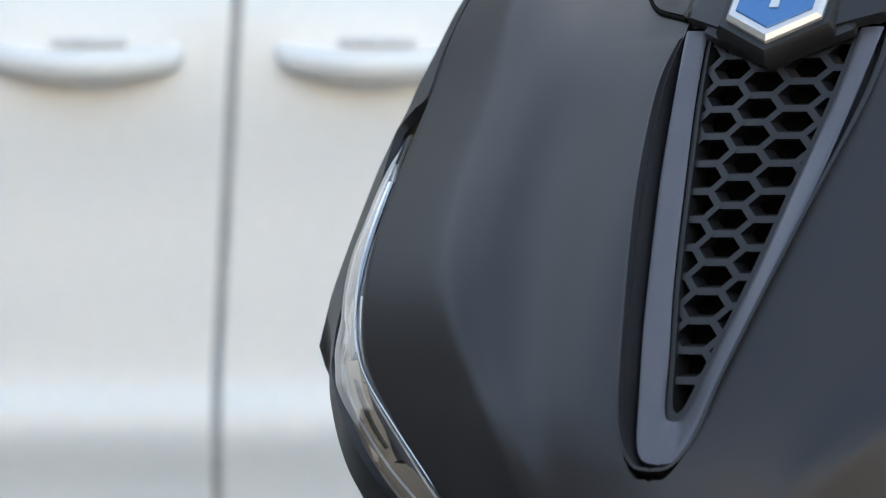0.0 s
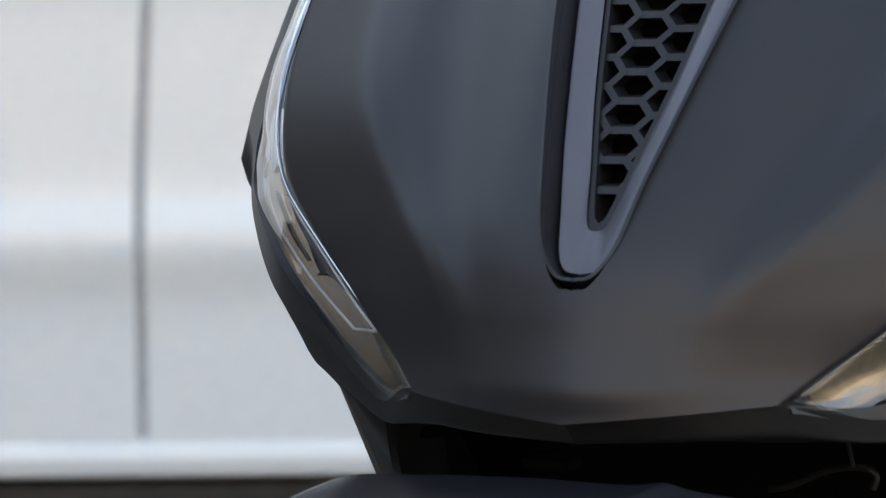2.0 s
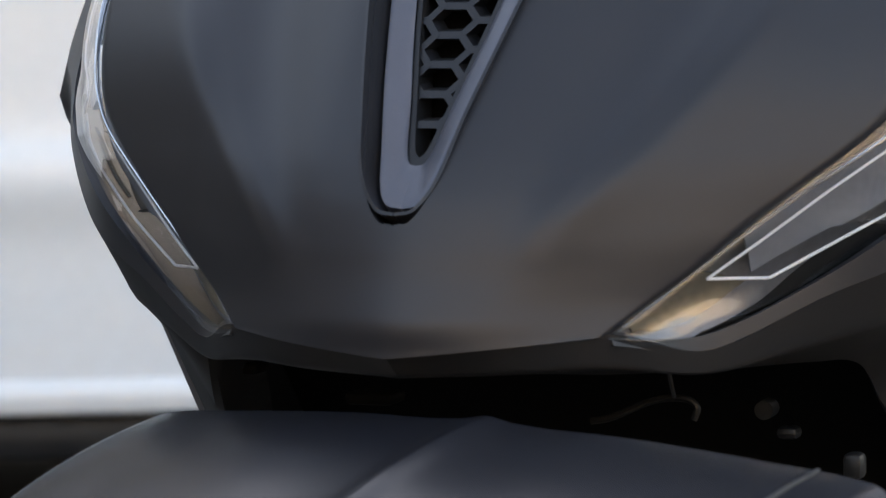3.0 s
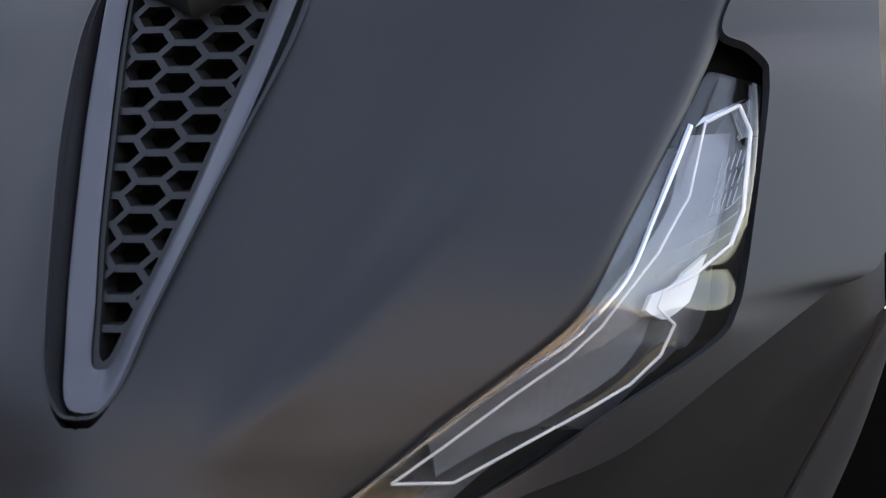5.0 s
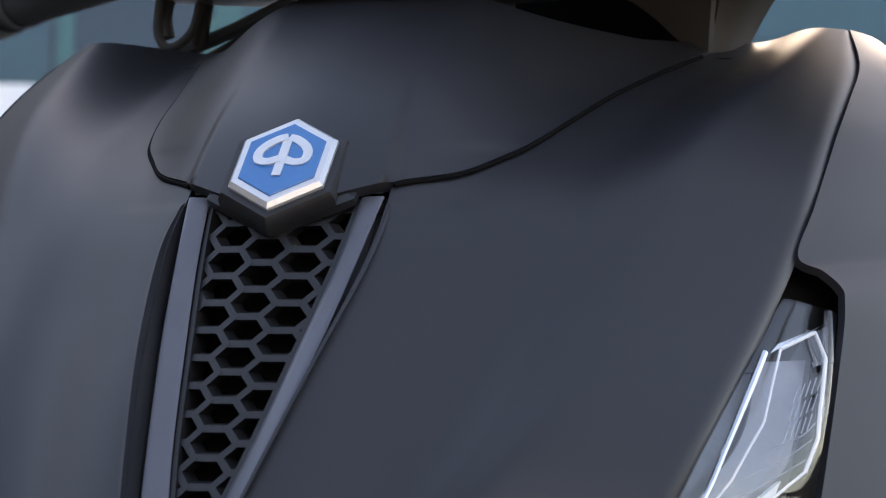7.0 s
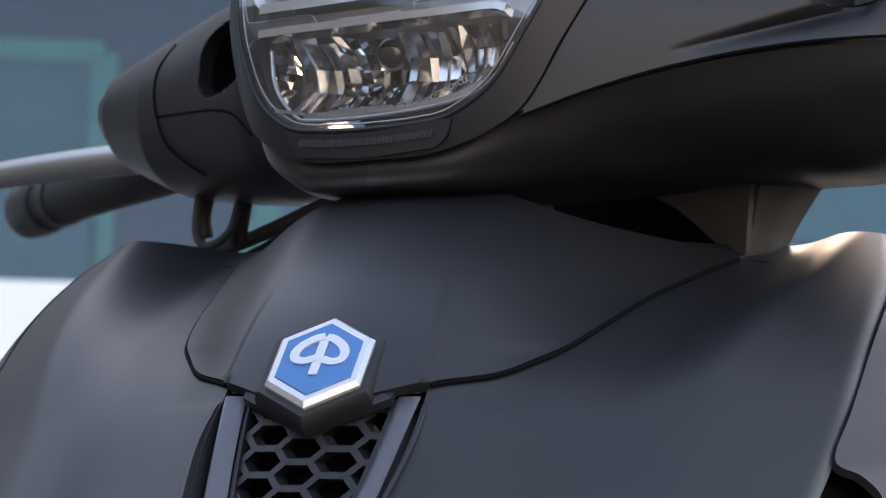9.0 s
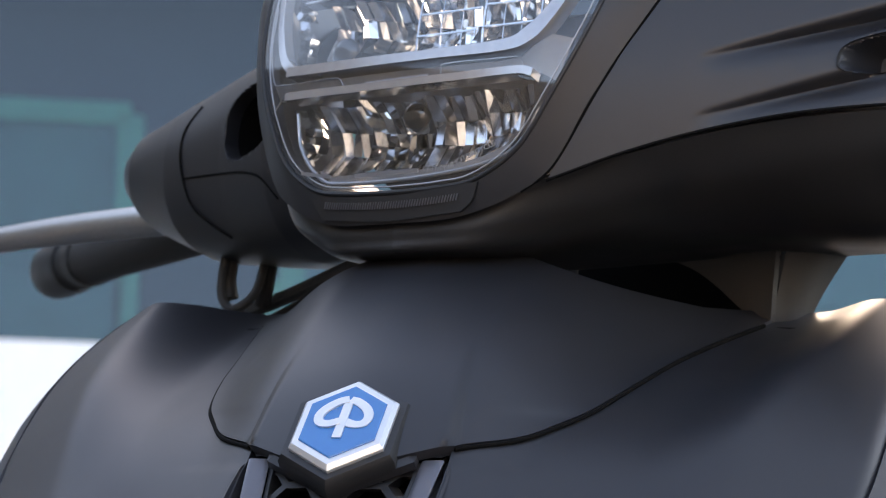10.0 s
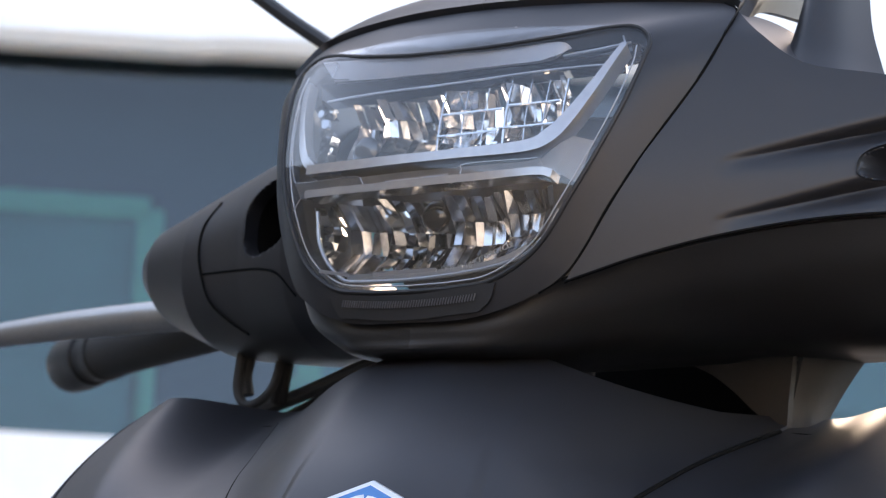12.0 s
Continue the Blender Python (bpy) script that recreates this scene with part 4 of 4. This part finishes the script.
between([(-.0660, 1.0318), (-.0376, 1.0311), (.0019, 1.0321), (.0454, 1.0352), (.0640, 1.0362)], [(-.0650, 1.0410), (-.0300, 1.0385), (.0019, 1.0382), (.0390, 1.0395), (.0650, 1.0420)], -.012, .007, .002, LAMP_GLASS, "shelf", "glossy dark shelf over the reflectors")
between([(-.0560, 1.0394), (-.0261, 1.0376), (0, 1.0374), (.0180, 1.0379), (.0360, 1.0387), (.0408, 1.0409), (.0447, 1.0461), (.0625, 1.0495)], [(-.0660, 1.0490), (-.0300, 1.0452), (0, 1.0438), (.0180, 1.0452), (.0360, 1.0472), (.0408, 1.0480), (.0460, 1.0492), (.0630, 1.0508)], -.006, .003, .003, TOPBAND, "upper_band", "satin grey band over the reflectors")
between([(.0440, 1.0395), (.0660, 1.0425)], [(.0462, 1.0452), (.0632, 1.0486)], -.009, .002, .002, LAMP_GLASS, "corner_prism")
strip([(.0436, 1.0412), (.0560, 1.0434), (.0660, 1.0458)], .0007, -.005, .0006, SATIN, "light_guide", smooth=False)
strip([(.0412, 1.0406), (.0450, 1.0460), (.0622, 1.0496), (.0668, 1.0420)], .0006, -.0035, .0006, SATIN, "light_guide", smooth=False)
strip([(-.060, 1.0332), (0, 1.0334), (.0454, 1.0366), (.0640, 1.0376)], .0005, -.006, .0006, SATIN, "light_guide")
strip([(-.0149, .9962), (-.0010, .9966), (.0119, .9971)], .0024, -.0025, .0006, TOPBAND, "lettering_bar")
part("inner_rim", steered(tube(onto(face, [(.0530, .9850), (.0457, .9724), (.0313, .9659), (.0045, .9626), (-.0261, .9626), (-.0376, .9653), (-.0478, .9763), (-.0513, .9900)], -.006), .0008, 8, 70)), SATIN, headlamp, "silver inner rim")
strip([(-.0330, .9648), (-.0150, .9641), (.0100, .9643), (.0300, .9668), (.0420, .9722)], [.0018, .0026, .0026, .0030, .0014], -.008, .002, SATIN, "lower_reflector")
part("lens_rim", steered(both(tube(onto(face, LAMP, .0012), .0009, 8, 90))), BLACK, headlamp)
for line in ([(x * .950, .999 + (z - .999) * .945) for x, z in LAMP[:9]], ):
    part("lens_line", steered(both(tube(onto(face, line, .0003), .0003, 6, 90))), HOUSING, headlamp)
for line in ([(-.0700, 1.0320), (-.0668, 1.0150), (-.0610, 1.0020), (-.0560, 1.0000), (-.0400, .9997), (-.0278, .9996), (-.0246, .9982), (-.0250, .9952), (-.0474, .9957), (-.0545, .9945), (-.0585, .9900)],
             [(.0470, 1.0020), (.0214, 1.0010), (.0190, .9988), (.0196, .9962), (.0234, .9950), (.0493, .9970)], [(-.0640, 1.0480), (-.0560, 1.0472), (-.0555, 1.0410), (-.0450, 1.0390)]):
    part("lens_line", steered(tube(onto(face, line, .0006), .00022, 6, 60)), HOUSING, headlamp)


def writing(words, x, z, size, tilt, name):
    """Words moulded on the lens, reading from the lamp's right to its left."""
    cu = bpy.data.curves.new(name, "FONT")
    cu.body, cu.size, cu.extrude = words, size, 0.0001
    ob = bpy.data.objects.new(name, cu)
    scene.collection.objects.link(ob)
    bpy.context.view_layer.update()
    me = bpy.data.meshes.new_from_object(ob.evaluated_get(bpy.context.evaluated_depsgraph_get()))
    bm = bmesh.new()
    bm.from_mesh(me)
    bpy.data.objects.remove(ob)
    bpy.data.curves.remove(cu)
    bpy.data.meshes.remove(me)
    c, sn = math.cos(tilt), math.sin(tilt)
    for v in bm.verts:
        px, pz = x + v.co.x * c - v.co.y * sn, z + v.co.x * sn + v.co.y * c
        v.co = Vector((px, float(face(px, pz)) + .0016 + v.co.z, pz))
    return part(name, steered(bm), HOUSING, headlamp, smooth=False)


writing("DOT", .0146, .9632, .0026, 0.10, "lens_writing")
writing("M 18", .0212, .9636, .0026, 0.14, "lens_writing")
writing("MOTORCYCLE", .0262, .9646, .0026, 0.40, "lens_writing")
strip([(-.041, .9665), (-.026, .9640)], .0012, .0014, .0003, BAND, "lettering_bar")
strip([(-.0147, .9636), (.0125, .9640)], .0014, .0014, .0003, BAND, "lettering_bar")

# small vent under the lamp
vent = part("vent", steered(grid_bm(sheet(face, [[(-.0290, .9492), (-.0320, .9530), (-.0345, .9566)], [(0, .9472), (0, .9520), (0, .9556)], [(.0290, .9492), (.0335, .9530), (.0355, .9590)]], 24, 6, 0.0024), 0.002)), BLACK, scooter, "small satin black ribbed vent under the lamp")
for k in range(52):
    x = -.0280 + k * .0011
    part("rib", steered(tube(onto(face, [(x, .9512 + 2 * x * x), (x + .0008, .9535 + 2 * x * x)], .0030), .0003, 5, 3)), CASE, vent)

# ---- the van behind ----
van = new("van")
van.matrix_world = pose(-0.268, 4.0, 0)
tagged(van, "white panel van parked behind the scooter, with dark tinted side window", "van")


def flank(x, z):
    """The van's side: slight tumblehome, a waist fold and a sill."""
    return 0.20 * max(0, z - 1.0) ** 1.5 + 0.03 * max(0, 0.58 - z) - 0.014 * math.exp(-((z - 0.545) / 0.05) ** 2) - 0.008 * math.exp(-((z - 0.98) / 0.12) ** 2)


def van_sheet(x0, x1, z0, z1, nu=20, nv=60):
    """A door skin whose upright edges lean with the door gap."""
    lean = lambda z: 0.055 * max(0, z - 0.62)
    return np.array([[(x + lean(z), flank(x, z), z) for x in np.linspace(x0, x1, nu)] for z in np.linspace(z0, z1, nv)])


GAP = material("gap_grey", (0.72, 0.72, 0.72), 0.6, 0, 0.1, 60)
part("front_door", grid_bm(van_sheet(.008, 1.75, .30, 1.155), -.03), WHITE, van)
part("sliding_door", grid_bm(van_sheet(-1.75, -.008, .30, 1.155), -.03), WHITE, van)
part("door_gap", grid_bm(van_sheet(-.02, .02, .30, 1.15, 3, 30) + np.array((0, .022, 0)), -.01), GAP, van)
part("sill", box((4.0, .12, .05), (0.3, .06, .290), .02), WHITE, van)
part("sill_trim", box((4.0, .10, .06), (0.3, .10, .235), .02), BLACK, van)
part("floor_pan", box((4.0, 1.6, .04), (0.3, .9, .26), .01), BLACK, van)
PANE = thin_glass("tinted_glass", (0.50, 0.62, 0.66))
pane = part("window", grid_bm(np.array([[(x, .012 + .22 * max(0, z - 1.1), z) for x in np.linspace(-2.0, 2.2, 6)] for z in np.linspace(1.145, 1.69, 8)]), -.005), PANE, van, "dark tinted side window")
pane.visible_shadow = False
# added panels that stand in for a teal-glazed building seen through the window
INSIDE = material("slate_backdrop", (0.072, 0.095, 0.118), 0.7, 0, 0.15, 8)
TEAL = material("teal_panel", (0.085, 0.31, 0.29), 0.6, 0, 0.2, 10)
TEAL_LIGHT = material("pale_teal_panel", (0.16, 0.46, 0.45), 0.6, 0, 0.2, 10)
GREEN = material("green_frame", (0.18, 0.72, 0.48), 0.5, 0, 0.1, 20)
part("backdrop", box((4.0, .03, .62), (0, .26, 1.42)), INSIDE, van, "slate-grey backdrop added behind the window")
for x0, x1, z0, z1 in ((-.02, .41, 1.10, 1.465), (.62, 1.75, 1.10, 1.465)):
    facade = part("building_stand_in", box((x1 - x0, .012, z1 - z0), ((x0 + x1) / 2, .236, (z0 + z1) / 2)), TEAL if x0 < 0 else TEAL_LIGHT, van, "teal panel with a green frame, standing in for a building")
    for px in (x0, x1):
        part("frame_post", box((.035, .014, z1 - z0), (px, .226, (z0 + z1) / 2), .004), GREEN, facade)
    part("frame_rail", box((x1 - x0, .014, .03), ((x0 + x1) / 2, .226, z1), .004), GREEN, facade)
    part("frame_rail", box((x1 - x0, .014, .10), ((x0 + x1) / 2, .226, z0 + .11), .004), TEAL, facade)
part("green_stand_in", box((.11, .004, .06), (.640, .222, 1.232), .001), material("bright_green", (0.16, 0.72, 0.40), 0.5, 0, 0.05, 20), van, "bright green panel behind the glass")
part("roof_rail", tube([(-2.2, .11, 1.656), (.2, .11, 1.662), (0.6, .11, 1.670), (2.0, .11, 1.69)], .030, 10, 30), WHITE, van)
part("roof", grid_bm(np.array([[(x, y, z + .012 * x) for x in np.linspace(-2.2, 2.0, 12)] for y, z in ((.13, 1.675), (.20, 1.80), (.5, 1.86), (1.5, 1.86), (1.7, 1.7), (1.75, .3))]), -.02), WHITE, van)
for hx in (-.155, .185):
    handle = part("door_handle", tube([(hx - .108, .0, 1.000), (hx - .085, -.022, .986), (hx, -.045, .978), (hx + .085, -.022, .986), (hx + .108, .0, 1.000)], [.012, .018, .021, .018, .012], 14, 30), WHITE, van, "white pull handle")
    # grey block paints the shade of the recess; no hollow is cut
    part("handle_recess_shade", box((.090, .012, .012), (hx + .005, -.010, 1.010), .004), GAP, handle)
for wx in (-1.55, 1.25):
    vw = lathe([(-.10, .20), (-.11, .27), (-.09, .315), (.09, .315), (.11, .27), (.10, .20)])
    bmesh.ops.rotate(vw, cent=(0, 0, 0), matrix=Matrix.Rotation(radians(90), 3, "Z"), verts=vw.verts)
    bmesh.ops.translate(vw, vec=(wx, .17, .315), verts=vw.verts)
    part("van_wheel", vw, RUBBER, van)
